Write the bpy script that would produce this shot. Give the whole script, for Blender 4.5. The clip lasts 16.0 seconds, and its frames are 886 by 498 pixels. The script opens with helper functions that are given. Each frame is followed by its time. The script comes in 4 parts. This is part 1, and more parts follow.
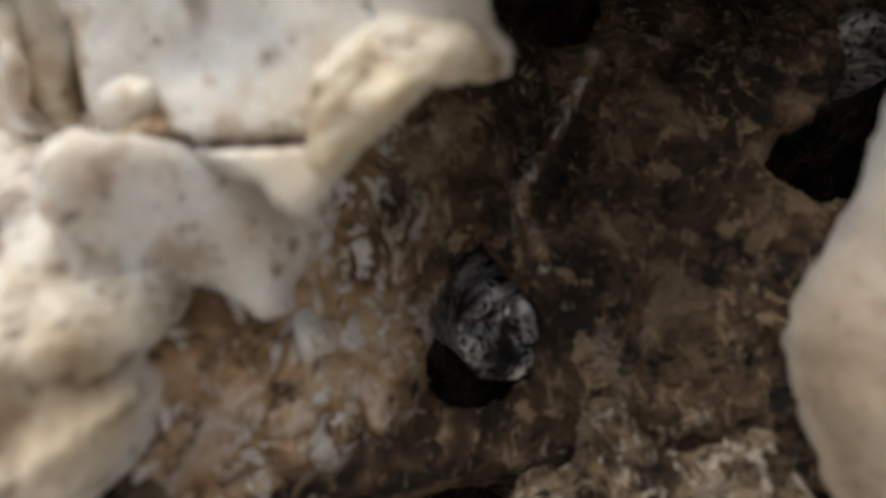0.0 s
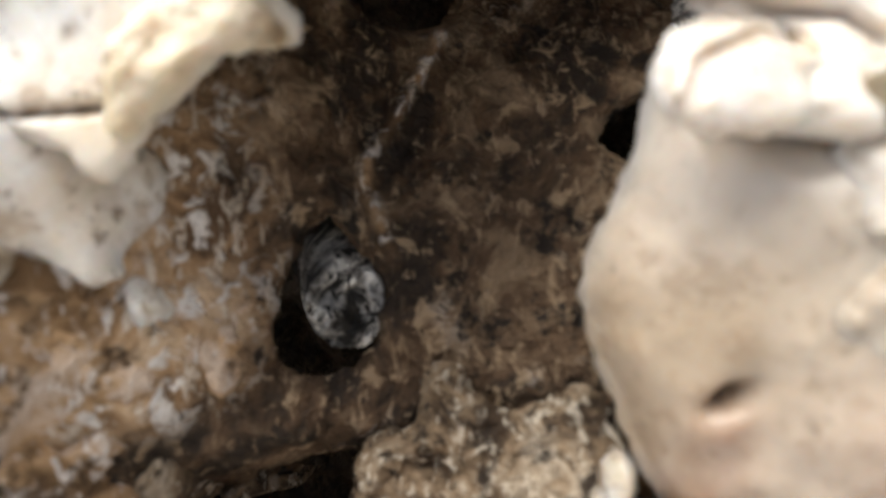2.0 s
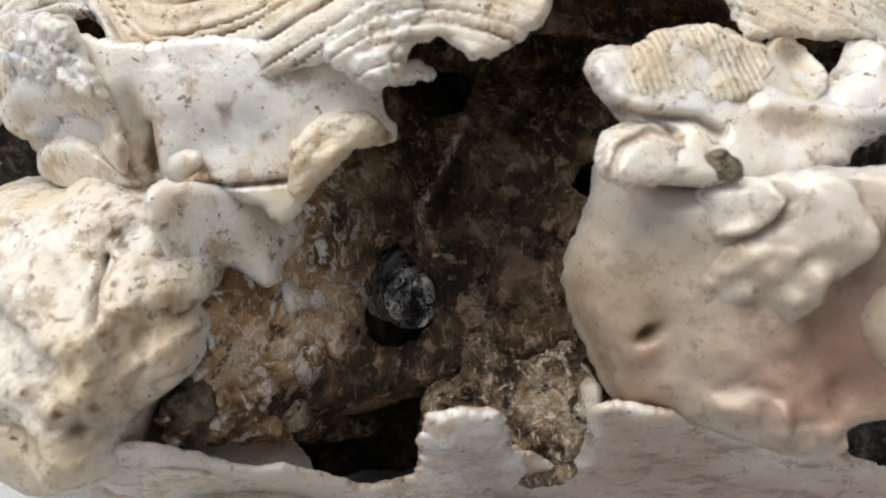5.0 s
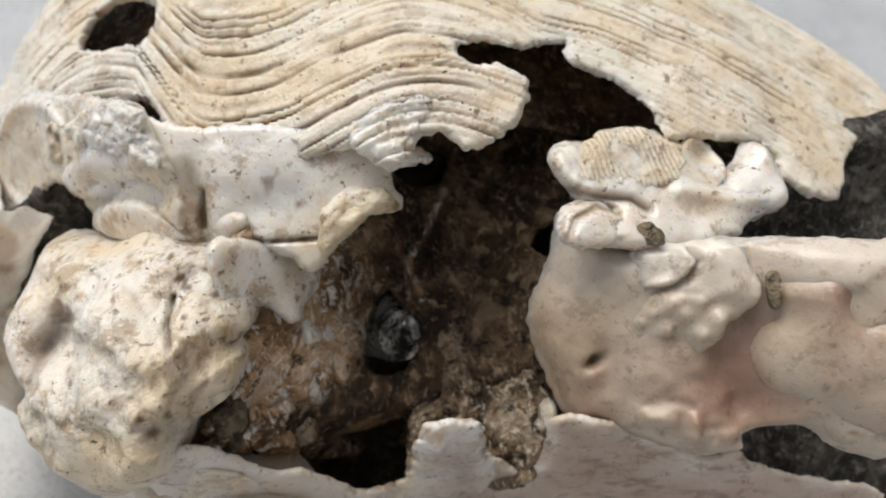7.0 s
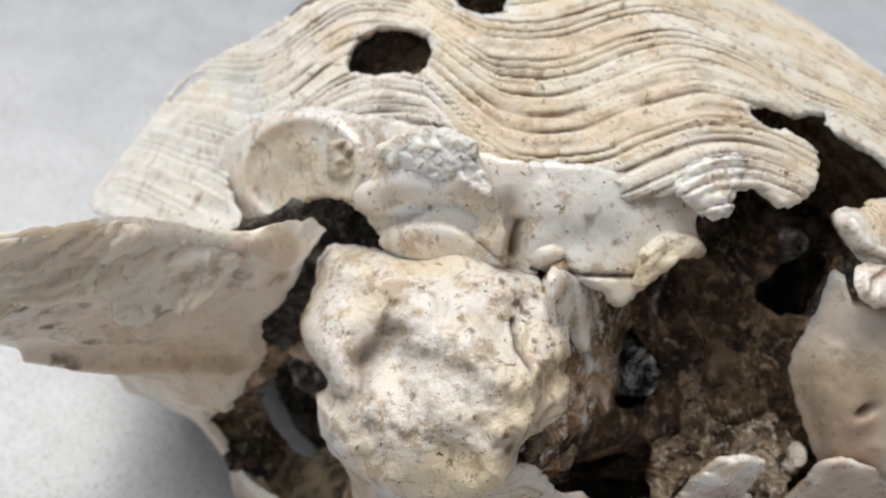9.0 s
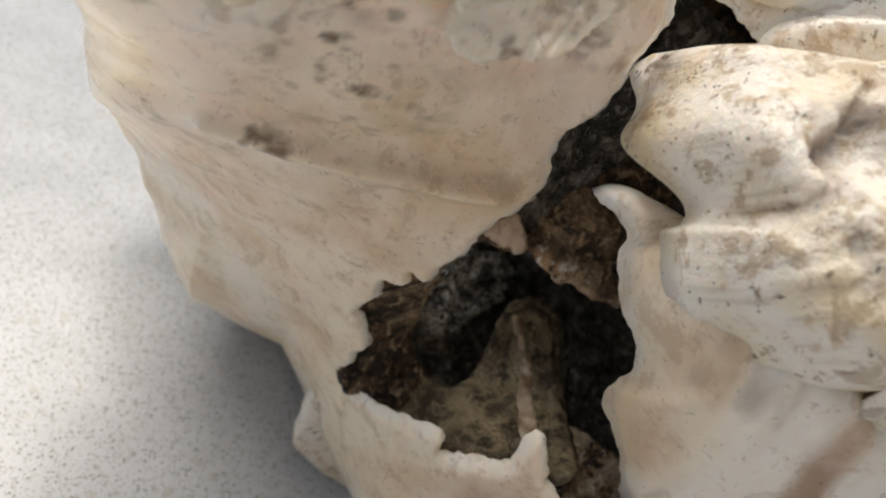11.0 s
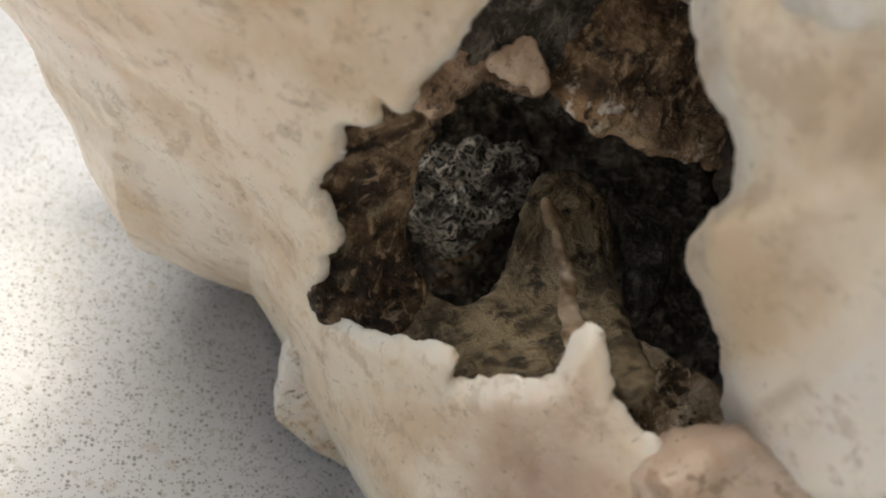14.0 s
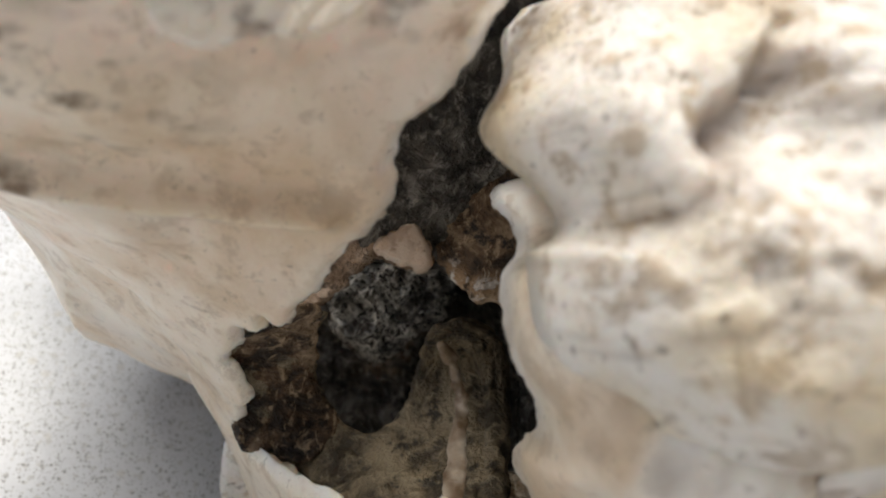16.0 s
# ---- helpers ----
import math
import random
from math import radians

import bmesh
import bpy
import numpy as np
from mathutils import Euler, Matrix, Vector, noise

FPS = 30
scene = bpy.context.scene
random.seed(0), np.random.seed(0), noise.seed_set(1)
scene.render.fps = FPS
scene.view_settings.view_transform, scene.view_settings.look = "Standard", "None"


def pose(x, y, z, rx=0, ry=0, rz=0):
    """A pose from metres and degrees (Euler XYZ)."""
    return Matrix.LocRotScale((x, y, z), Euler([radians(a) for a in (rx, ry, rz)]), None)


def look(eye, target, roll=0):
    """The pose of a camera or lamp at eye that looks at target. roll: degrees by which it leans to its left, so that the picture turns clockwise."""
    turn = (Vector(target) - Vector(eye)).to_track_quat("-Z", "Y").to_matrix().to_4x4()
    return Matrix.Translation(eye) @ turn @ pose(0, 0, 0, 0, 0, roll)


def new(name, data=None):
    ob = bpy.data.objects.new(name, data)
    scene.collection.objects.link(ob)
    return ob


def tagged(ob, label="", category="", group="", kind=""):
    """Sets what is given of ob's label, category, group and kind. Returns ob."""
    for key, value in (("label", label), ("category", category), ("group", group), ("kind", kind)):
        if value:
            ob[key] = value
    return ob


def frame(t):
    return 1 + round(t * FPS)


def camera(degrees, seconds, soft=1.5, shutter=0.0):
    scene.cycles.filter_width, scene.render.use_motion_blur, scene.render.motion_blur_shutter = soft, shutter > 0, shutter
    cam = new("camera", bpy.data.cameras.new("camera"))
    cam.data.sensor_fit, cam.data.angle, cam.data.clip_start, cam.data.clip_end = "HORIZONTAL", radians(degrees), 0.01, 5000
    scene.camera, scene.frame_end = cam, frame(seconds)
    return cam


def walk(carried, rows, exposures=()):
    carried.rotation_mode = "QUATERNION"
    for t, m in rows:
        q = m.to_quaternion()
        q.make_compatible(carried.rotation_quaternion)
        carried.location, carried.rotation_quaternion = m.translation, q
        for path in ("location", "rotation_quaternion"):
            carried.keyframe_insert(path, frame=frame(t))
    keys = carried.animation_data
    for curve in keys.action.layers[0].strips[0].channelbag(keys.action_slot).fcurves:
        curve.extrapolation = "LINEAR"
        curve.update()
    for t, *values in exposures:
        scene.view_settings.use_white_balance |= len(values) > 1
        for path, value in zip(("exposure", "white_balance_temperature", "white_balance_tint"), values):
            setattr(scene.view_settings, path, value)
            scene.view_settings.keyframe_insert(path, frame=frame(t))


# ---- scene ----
cam = camera(57.3, 16.0, soft=1.9)
cam.data.dof.use_dof, cam.data.dof.focus_distance, cam.data.dof.aperture_fstop = True, 0.152, 17.0
PATH = [
    (0, (0.1040, 0.0828, 0.2389), (0.1130, 1.2290, -1.4010), -1.9),
    (0.5, (0.1065, 0.0822, 0.2347), (0.1420, 1.1960, -1.4260), -2.0),
    (1, (0.1095, 0.0808, 0.2378), (0.1790, 1.1840, -1.4300), -2.1),
    (1.5, (0.1142, 0.0790, 0.2350), (0.1890, 1.1970, -1.4230), -1.1),
    (2, (0.1200, 0.0760, 0.2400), (0.1990, 1.2260, -1.3940), -0.0),
    (2.5, (0.1200, 0.0680, 0.2460), (0.1820, 1.2460, -1.3690), -1.5),
    (3, (0.1160, 0.0660, 0.2470), (0.1770, 1.2400, -1.3710), -1.8),
    (3.5, (0.1120, 0.0660, 0.2510), (0.1810, 1.2510, -1.3580), -1.8),
    (4, (0.1240, 0.0500, 0.2580), (0.1780, 1.2640, -1.3300), -3.3),
    (4.5, (0.1130, 0.0380, 0.2790), (0.1830, 1.2600, -1.3020), -2.8),
    (4.7, (0.1110, 0.0420, 0.2810), (0.1960, 1.2600, -1.3030), -2.0),
    (6.8, (0.1020, 0.0160, 0.3080), (0.3610, 1.3050, -1.2000), 4.1),
    (7, (0.0940, 0.0180, 0.3110), (0.3850, 1.3180, -1.1810), 5.7),
    (7.5, (0.0650, 0.0100, 0.3180), (0.4090, 1.3500, -1.1270), 8.6),
    (8, (0.0500, 0.0040, 0.3190), (0.4130, 1.3400, -1.1240), 9.9),
    (8.5, (0.0280, 0.0150, 0.3130), (0.4310, 1.3460, -1.1240), 11.7),
    (9, (0.0110, 0.0230, 0.3080), (0.4820, 1.3590, -1.1030), 15.7),
    (9.5, (-0.0180, 0.0230, 0.2940), (0.5970, 1.3690, -1.0520), 23.4),
    (10, (-0.0570, 0.0150, 0.2700), (0.6960, 1.3770, -0.9870), 31.2),
    (10.2, (-0.0690, 0.0190, 0.2540), (0.7510, 1.3930, -0.9460), 33.7),
    (12.3, (-0.0290, 0.0560, 0.1720), (0.6770, 1.4850, -1.0370), 24.5),
    (12.5, (-0.0320, 0.0560, 0.1690), (0.6660, 1.4920, -1.0350), 23.8),
    (13, (-0.0180, 0.0580, 0.1660), (0.6760, 1.5140, -1.0160), 22.9),
    (13.5, (-0.0210, 0.0570, 0.1670), (0.6660, 1.5410, -0.9830), 22.5),
    (14, (-0.0240, 0.0570, 0.1540), (0.6730, 1.5280, -1.0070), 23.3),
    (14.5, (-0.0190, 0.0640, 0.1540), (0.6680, 1.4860, -1.0730), 23.3),
    (15, (-0.0140, 0.0690, 0.1530), (0.6490, 1.4860, -1.0930), 23.4),
    (15.5, (-0.0070, 0.0690, 0.1660), (0.6590, 1.4780, -1.0870), 24.2),
    (16, (-0.0130, 0.0650, 0.2020), (0.6450, 1.4600, -1.0710), 23.6),
]
walk(cam, [(t, look(eye, target, roll)) for t, eye, target, roll in PATH],
     exposures=[(0, -0.23, 6440, 10), (0.5, 0.42, 6490, 10), (1, 0.65, 6490, 10), (1.5, 0.77, 6490, 10), (2.5, 0.53, 6340, 10), (3.5, 0.36, 6290, 10), (4.5, -0.01, 6250, 10), (7, -0.28, 6410, 10), (8.5, -0.28, 6280, 10), (10, -0.35, 6250, 10), (12.5, 0.36, 7550, 10), (13.5, 0.31, 7000, 10), (14, 0.22, 6950, 10), (14.5, 0.37, 7200, 10), (15.5, 0.54, 7000, 10), (16, 0.12, 6450, 10)])

# ---- light: a bright overcast day through a large window behind and above the shell
world = bpy.data.worlds.new("daylight")
scene.world = world
world.use_nodes = True
SUN_HIGH, SUN_ROUND = radians(60), radians(34)
wn = world.node_tree.nodes
sky = wn.new("ShaderNodeTexSky")
sky.sky_type, sky.sun_disc, sky.sun_elevation, sky.sun_rotation = "NISHITA", False, SUN_HIGH, -SUN_ROUND
wn["Background"].inputs["Strength"].default_value = 0.12
cloud = wn.new("ShaderNodeHueSaturation")
cloud.inputs["Saturation"].default_value = 0.5
world.node_tree.links.new(sky.outputs["Color"], cloud.inputs["Color"])
world.node_tree.links.new(cloud.outputs["Color"], wn["Background"].inputs["Color"])
sun = new("sun", bpy.data.lights.new("sun", "SUN"))
sun.data.energy, sun.data.angle, sun.data.color = 3.7, radians(48), (1.0, 0.93, 0.82)
sun.matrix_world = look((-math.sin(SUN_ROUND) * math.cos(SUN_HIGH), math.cos(SUN_ROUND) * math.cos(SUN_HIGH), math.sin(SUN_HIGH)), (0, 0, 0))


# ---- materials
def nodes_of(name, rough=0.5):
    m = bpy.data.materials.new(name)
    m.use_nodes = True
    nt = m.node_tree
    b = nt.nodes["Principled BSDF"]
    b.inputs["Roughness"].default_value = rough
    co = nt.nodes.new("ShaderNodeTexCoord").outputs["Object"]
    return m, nt, b, co


def tex_noise(nt, co, scale, detail=4.0, rough=0.55, warp=0.0):
    n = nt.nodes.new("ShaderNodeTexNoise")
    n.inputs["Scale"].default_value, n.inputs["Detail"].default_value = scale, detail
    n.inputs["Roughness"].default_value, n.inputs["Distortion"].default_value = rough, warp
    nt.links.new(co, n.inputs["Vector"])
    return n.outputs["Fac"]


def ramp(nt, fac, stops):
    r = nt.nodes.new("ShaderNodeValToRGB")
    e = r.color_ramp.elements
    while len(e) < len(stops):
        e.new(0.5)
    for el, (at, c) in zip(e, stops):
        el.position = at
        el.color = (*c, 1) if len(c) == 3 else c
    nt.links.new(fac, r.inputs["Fac"])
    return r.outputs["Color"]


def grey(nt, fac, lo, hi):
    return ramp(nt, fac, [(lo, (0, 0, 0)), (hi, (1, 1, 1))])


def blend(nt, fac, a, b, mode="MIX"):
    m = nt.nodes.new("ShaderNodeMix")
    m.data_type, m.blend_type = "RGBA", mode
    for sock, val in ((m.inputs["Factor"], fac), (m.inputs["A"], a), (m.inputs["B"], b)):
        if isinstance(val, tuple):
            sock.default_value = (*val, 1)
        elif isinstance(val, float):
            sock.default_value = val
        else:
            nt.links.new(val, sock)
    return m.outputs["Result"]


def scaled(nt, fac, k):
    m = nt.nodes.new("ShaderNodeMath")
    m.operation = "MULTIPLY"
    nt.links.new(fac, m.inputs[0])
    m.inputs[1].default_value = k
    return m.outputs[0]


def added(nt, a, b):
    m = nt.nodes.new("ShaderNodeMath")
    nt.links.new(a, m.inputs[0])
    nt.links.new(b, m.inputs[1])
    return m.outputs[0]


def bump(nt, b, height, dist, strength=1.0):
    n = nt.nodes.new("ShaderNodeBump")
    n.inputs["Distance"].default_value, n.inputs["Strength"].default_value = dist, strength
    nt.links.new(height, n.inputs["Height"])
    nt.links.new(n.outputs["Normal"], b.inputs["Normal"])


def shell_material(name, pale, cream, stain, stained=0.5, flecks=0.5, pink=0.0, rough=0.42, grain=1.0):
    """Weathered shell: two base tones, tan crust, dark pits and fine relief; the groove attribute holds the grime
    caught in grooves and broken layers, and shade painted into slits, cracks and small holes.
    """
    m, nt, b, co = nodes_of(name, rough)
    big, mid, fine = tex_noise(nt, co, 45, 5, 0.6, 0.2), tex_noise(nt, co, 170, 6, 0.65, 0.2), tex_noise(nt, co, 700, 4, 0.65)
    col = blend(nt, grey(nt, big, 0.42, 0.60), pale, cream)
    col = blend(nt, scaled(nt, grey(nt, mid, 0.55, 0.66), stained), col, stain)
    if pink:
        col = blend(nt, scaled(nt, grey(nt, tex_noise(nt, co, 17, 3), 0.38, 0.60), pink), col, (0.52, 0.34, 0.28))
    # The white tint also holds painted brightness on the side wall and column.
    for part_of, tone in (("blush", (0.34, 0.205, 0.155)), ("bare_lit", (0.86, 0.82, 0.765))):
        at = nt.nodes.new("ShaderNodeAttribute")
        at.attribute_name = part_of
        amount = nt.nodes.new("ShaderNodeMath")
        amount.operation = "MULTIPLY"
        nt.links.new(at.outputs["Fac"], amount.inputs[0])
        nt.links.new(ramp(nt, big, [(0.3, (0.55,) * 3), (0.6, (1, 1, 1))]), amount.inputs[1])
        col = blend(nt, amount.outputs[0], col, tone)
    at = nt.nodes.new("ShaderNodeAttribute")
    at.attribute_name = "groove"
    dirt_shade = nt.nodes.new("ShaderNodeMath")
    dirt_shade.operation = "MULTIPLY"
    nt.links.new(at.outputs["Fac"], dirt_shade.inputs[0])
    nt.links.new(grey(nt, mid, 0.18, 0.48), dirt_shade.inputs[1])
    col = blend(nt, scaled(nt, dirt_shade.outputs[0], 0.95), col, (0.15, 0.092, 0.046))
    worn = tex_noise(nt, co, 110, 9, 0.74, 0.25)
    col = blend(nt, scaled(nt, grey(nt, worn, 0.545, 0.59), 0.85 * stained), col, tuple(0.75 * x for x in stain))
    scuff = tex_noise(nt, co, 260, 8, 0.78, 0.3)
    col = blend(nt, scaled(nt, grey(nt, scuff, 0.59, 0.615), 0.9 * flecks), col, (0.19, 0.125, 0.068))
    spots = tex_noise(nt, co, 420, 3, 0.6, 0.3)
    col = blend(nt, scaled(nt, grey(nt, spots, 0.69, 0.72), flecks), col, (0.10, 0.062, 0.032))
    pits = tex_noise(nt, co, 900, 2, 0.5)
    col = blend(nt, scaled(nt, grey(nt, pits, 0.70, 0.75), flecks), col, (0.07, 0.045, 0.027))
    b.inputs["Coat Weight"].default_value, b.inputs["Coat Roughness"].default_value = 0.6 * (0.75 - rough), rough * 0.7
    b.inputs["Subsurface Weight"].default_value, b.inputs["Subsurface Scale"].default_value = 0.45, 1.0
    b.inputs["Subsurface Radius"].default_value = (0.0045, 0.0032, 0.0022)
    nt.links.new(col, b.inputs["Base Color"])
    nt.links.new(ramp(nt, mid, [(0.3, (rough - 0.1,) * 3), (0.7, (rough + 0.25,) * 3)]), b.inputs["Roughness"])
    bump(nt, b, added(nt, scaled(nt, mid, 0.6), scaled(nt, fine, 0.4)), 0.0011 * grain)
    return m


CHALK = shell_material("chalky_white_shell", (0.85, 0.805, 0.74), (0.78, 0.66, 0.475), (0.50, 0.355, 0.195), 0.75, 0.9, rough=0.38, grain=1.5)
RIDGED = shell_material("ridged_cream_shell", (0.84, 0.78, 0.67), (0.74, 0.62, 0.46), (0.48, 0.34, 0.20), 0.5, 0.9, rough=0.55, grain=1.2)
GLAZED = shell_material("glazed_white_shell", (0.83, 0.79, 0.75), (0.73, 0.62, 0.47), (0.52, 0.37, 0.22), 0.65, 0.85, rough=0.2, grain=0.55)
SMOOTH = shell_material("smooth_cream_shell", (0.82, 0.72, 0.58), (0.70, 0.55, 0.38), (0.50, 0.35, 0.21), 0.4, 0.35, rough=0.36, grain=0.4)
LIP = shell_material("cream_inner_lip", (0.58, 0.49, 0.39), (0.48, 0.38, 0.275), (0.36, 0.25, 0.155), 0.5, 0.4, rough=0.28, grain=0.4)
PINKISH = shell_material("pinkish_inner_lip", (0.55, 0.44, 0.35), (0.46, 0.345, 0.25), (0.32, 0.21, 0.13), 0.65, 0.7, pink=0.5, rough=0.3, grain=0.6)


def brown_material(name, dark, mid_tone, vein, veins=0.6, rough=0.75, size=1.0, chips=0.58):
    """Crusted inside: blotches of two browns, pale streaks and chips, coarse relief."""
    m, nt, b, co = nodes_of(name, rough)
    a, c = tex_noise(nt, co, 90 * size, 6, 0.65, 0.5), tex_noise(nt, co, 260 * size, 4, 0.6, 0.5)
    col = ramp(nt, a, [(0.42, dark), (0.52, mid_tone), (0.62, tuple(0.6 * x + 0.4 * y for x, y in zip(mid_tone, vein)))])
    streak = ramp(nt, tex_noise(nt, co, 70 * size, 3, 0.5, 0.8), [(0.475, (0, 0, 0)), (0.50, (1, 1, 1)), (0.525, (0, 0, 0))])
    both = nt.nodes.new("ShaderNodeMath")
    both.operation = "MULTIPLY"
    nt.links.new(streak, both.inputs[0])
    nt.links.new(grey(nt, c, 0.42, 0.6), both.inputs[1])
    col = blend(nt, scaled(nt, both.outputs[0], 0.35 * veins), col, vein)
    col = blend(nt, scaled(nt, grey(nt, c, chips, chips + 0.07), veins), col, vein)
    lie = nt.nodes.new("ShaderNodeMapping")
    lie.inputs["Rotation"].default_value, lie.inputs["Scale"].default_value = (0.5, 0.3, 0.6), (1.0, 0.4, 0.4)
    nt.links.new(co, lie.inputs["Vector"])
    small = tex_noise(nt, lie.outputs["Vector"], 620 * size, 5, 0.65, 0.6)
    col = blend(nt, scaled(nt, grey(nt, small, 0.57, 0.63), 0.8 * veins), col, vein)
    col = blend(nt, grey(nt, tex_noise(nt, co, 170 * size, 7, 0.7), 0.54, 0.62), col, tuple(0.5 * x for x in dark))
    at = nt.nodes.new("ShaderNodeAttribute")
    at.attribute_name = "crust"
    tan = ramp(nt, a, [(0.40, (0.16, 0.095, 0.05)), (0.49, (0.46, 0.29, 0.155)), (0.60, (0.62, 0.45, 0.29))])
    tan = blend(nt, grey(nt, small, 0.55, 0.60), tan, (0.75, 0.66, 0.55))
    tan = blend(nt, grey(nt, c, 0.55, 0.60), tan, (0.84, 0.80, 0.76))
    tan = blend(nt, grey(nt, tex_noise(nt, co, 170 * size, 5, 0.65), 0.58, 0.64), tan, (0.07, 0.042, 0.022))
    col = blend(nt, at.outputs["Fac"], col, tan)
    nt.links.new(col, b.inputs["Base Color"])
    bump(nt, b, added(nt, scaled(nt, a, 0.7), scaled(nt, c, 0.5)), 0.006)
    return m


BROWN = brown_material("brown_crusted_inside", (0.024, 0.014, 0.007), (0.105, 0.061, 0.031), (0.48, 0.35, 0.22), 0.65)
LEDGE = brown_material("tan_crusted_ledge", (0.23, 0.135, 0.062), (0.55, 0.355, 0.19), (0.87, 0.81, 0.76), 1.0, chips=0.56)
BAND = brown_material("tan_inner_band", (0.12, 0.075, 0.045), (0.34, 0.24, 0.165), (0.58, 0.47, 0.38), 0.7)
MOUND = brown_material("pale_mottled_crust", (0.06, 0.036, 0.018), (0.29, 0.205, 0.125), (0.72, 0.64, 0.52), 0.9, size=1.2, chips=0.56)
OLIVE = brown_material("olive_brown_layer", (0.050, 0.037, 0.021), (0.195, 0.152, 0.093), (0.38, 0.31, 0.20), 0.45, 0.5)
# Near-black brown: the shade of the deep holes sits in its colour.
DEEP_SHADE = brown_material("near_black_depth_shade", (0.010, 0.007, 0.004), (0.040, 0.026, 0.015), (0.16, 0.12, 0.08), 0.3)
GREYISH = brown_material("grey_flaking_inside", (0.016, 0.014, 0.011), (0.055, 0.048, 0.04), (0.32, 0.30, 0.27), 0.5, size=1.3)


def web_material(name, dark, thread, size=1.0, much=1.0):
    """Black crust overgrown with a pale tangled web."""
    m, nt, b, co = nodes_of(name, 0.55)
    a = tex_noise(nt, co, 190 * size, 3, 0.6, 1.6)
    c = tex_noise(nt, co, 330 * size, 4, 0.65, 1.2)
    patch = grey(nt, tex_noise(nt, co, 130 * size, 3, 0.6, 0.4), 0.38, 0.50)
    lines = ramp(nt, a, [(0.43, (0, 0, 0)), (0.475, (1, 1, 1)), (0.525, (1, 1, 1)), (0.57, (0, 0, 0))])
    threads = ramp(nt, c, [(0.44, (0, 0, 0)), (0.49, (1, 1, 1)), (0.51, (0.9, 0.9, 0.9)), (0.56, (0, 0, 0))])
    both = blend(nt, 1.0, lines, threads, "LIGHTEN")
    both = blend(nt, 1.0, both, patch, "MULTIPLY")
    col = blend(nt, scaled(nt, both, much), blend(nt, grey(nt, c, 0.45, 0.7), dark, tuple(4 * x for x in dark)), thread)
    nt.links.new(col, b.inputs["Base Color"])
    bump(nt, b, added(nt, scaled(nt, both, 0.5), a), 0.003)
    return m


WEB = web_material("black_crust_with_white_web", (0.008, 0.007, 0.006), (0.95, 0.93, 0.88), 0.85)
GREY_WEB = web_material("dark_crust_with_grey_web", (0.014, 0.012, 0.010), (0.80, 0.78, 0.72), 0.85, 0.95)


def quartz():
    m, nt, b, co = nodes_of("speckled_white_quartz", 0.28)
    col = blend(nt, grey(nt, tex_noise(nt, co, 30, 5), 0.35, 0.65), (0.445, 0.465, 0.49), (0.525, 0.545, 0.575))
    col = blend(nt, scaled(nt, grey(nt, tex_noise(nt, co, 420, 2, 0.5), 0.60, 0.66), 0.55), col, (0.34, 0.33, 0.31))
    for scale, tone, much in ((900, (0.13, 0.12, 0.105), 0.24), (260, (0.42, 0.41, 0.39), 0.05), (1700, (0.12, 0.11, 0.10), 0.32)):
        v = nt.nodes.new("ShaderNodeTexVoronoi")
        v.inputs["Scale"].default_value = scale
        nt.links.new(co, v.inputs["Vector"])
        sep = nt.nodes.new("ShaderNodeSeparateColor")
        nt.links.new(v.outputs["Color"], sep.inputs["Color"])
        some = grey(nt, sep.outputs["Red"], 1 - much, 1 - much + 0.01)
        near = ramp(nt, v.outputs["Distance"], [(0.30, (1, 1, 1)), (0.44, (0, 0, 0))])
        both = nt.nodes.new("ShaderNodeMath")
        both.operation = "MULTIPLY"
        nt.links.new(some, both.inputs[0])
        nt.links.new(near, both.inputs[1])
        col = blend(nt, scaled(nt, both.outputs[0], 0.7), col, tone)
    nt.links.new(col, b.inputs["Base Color"])
    bump(nt, b, tex_noise(nt, co, 300, 3), 0.0002)
    return m


QUARTZ = quartz()


# ---- shaping helpers: every part of the shell is a thick, curved, broken-edged sheet laid out in a tilted plane, in centimetres
def lattice(i, j, seed):
    n = (i * 374761393 + j * 668265263 + seed * 974634551) & 0xFFFFFFFF
    n = ((n ^ (n >> 13)) * 1274126177) & 0xFFFFFFFF
    return ((n ^ (n >> 16)) & 0xFFFF) / 32767.5 - 1.0


def rough2(u, v, size, seed=0, octaves=3):
    """Smooth noise from -1 to 1 on the plane, features of that size in centimetres."""
    out, amp, tot = np.zeros_like(u), 1.0, 0.0
    for k in range(octaves):
        x, y = u / size + 31.7 * k, v / size + 17.3 * k
        i, j = np.floor(x).astype(np.int64), np.floor(y).astype(np.int64)
        fx, fy = x - i, y - j
        fx, fy = fx * fx * (3 - 2 * fx), fy * fy * (3 - 2 * fy)
        s = seed + 7 * k
        a = lattice(i, j, s) * (1 - fx) + lattice(i + 1, j, s) * fx
        c = lattice(i, j + 1, s) * (1 - fx) + lattice(i + 1, j + 1, s) * fx
        out += amp * (a * (1 - fy) + c * fy)
        tot, amp, size = tot + amp, amp * 0.5, size * 0.5
    return out / tot


def plates(u, v, size, step, seed=0):
    """Broken flaky layers: noise cut into small steps with steep edges."""
    x = rough2(u, v, size, seed, 4) / step
    f = x - np.floor(x)
    return step * (np.floor(x) + np.clip((f - 0.35) / 0.3, 0, 1))


def plate_edges(u, v, size, step, seed=0):
    """Where the flaky layers break off, 0 to 1: dark crevice lines are drawn along these steps."""
    x = rough2(u, v, size, seed, 4) / step
    f = x - np.floor(x)
    return np.clip(1 - np.abs(f - 0.45) / 0.16, 0, 1)


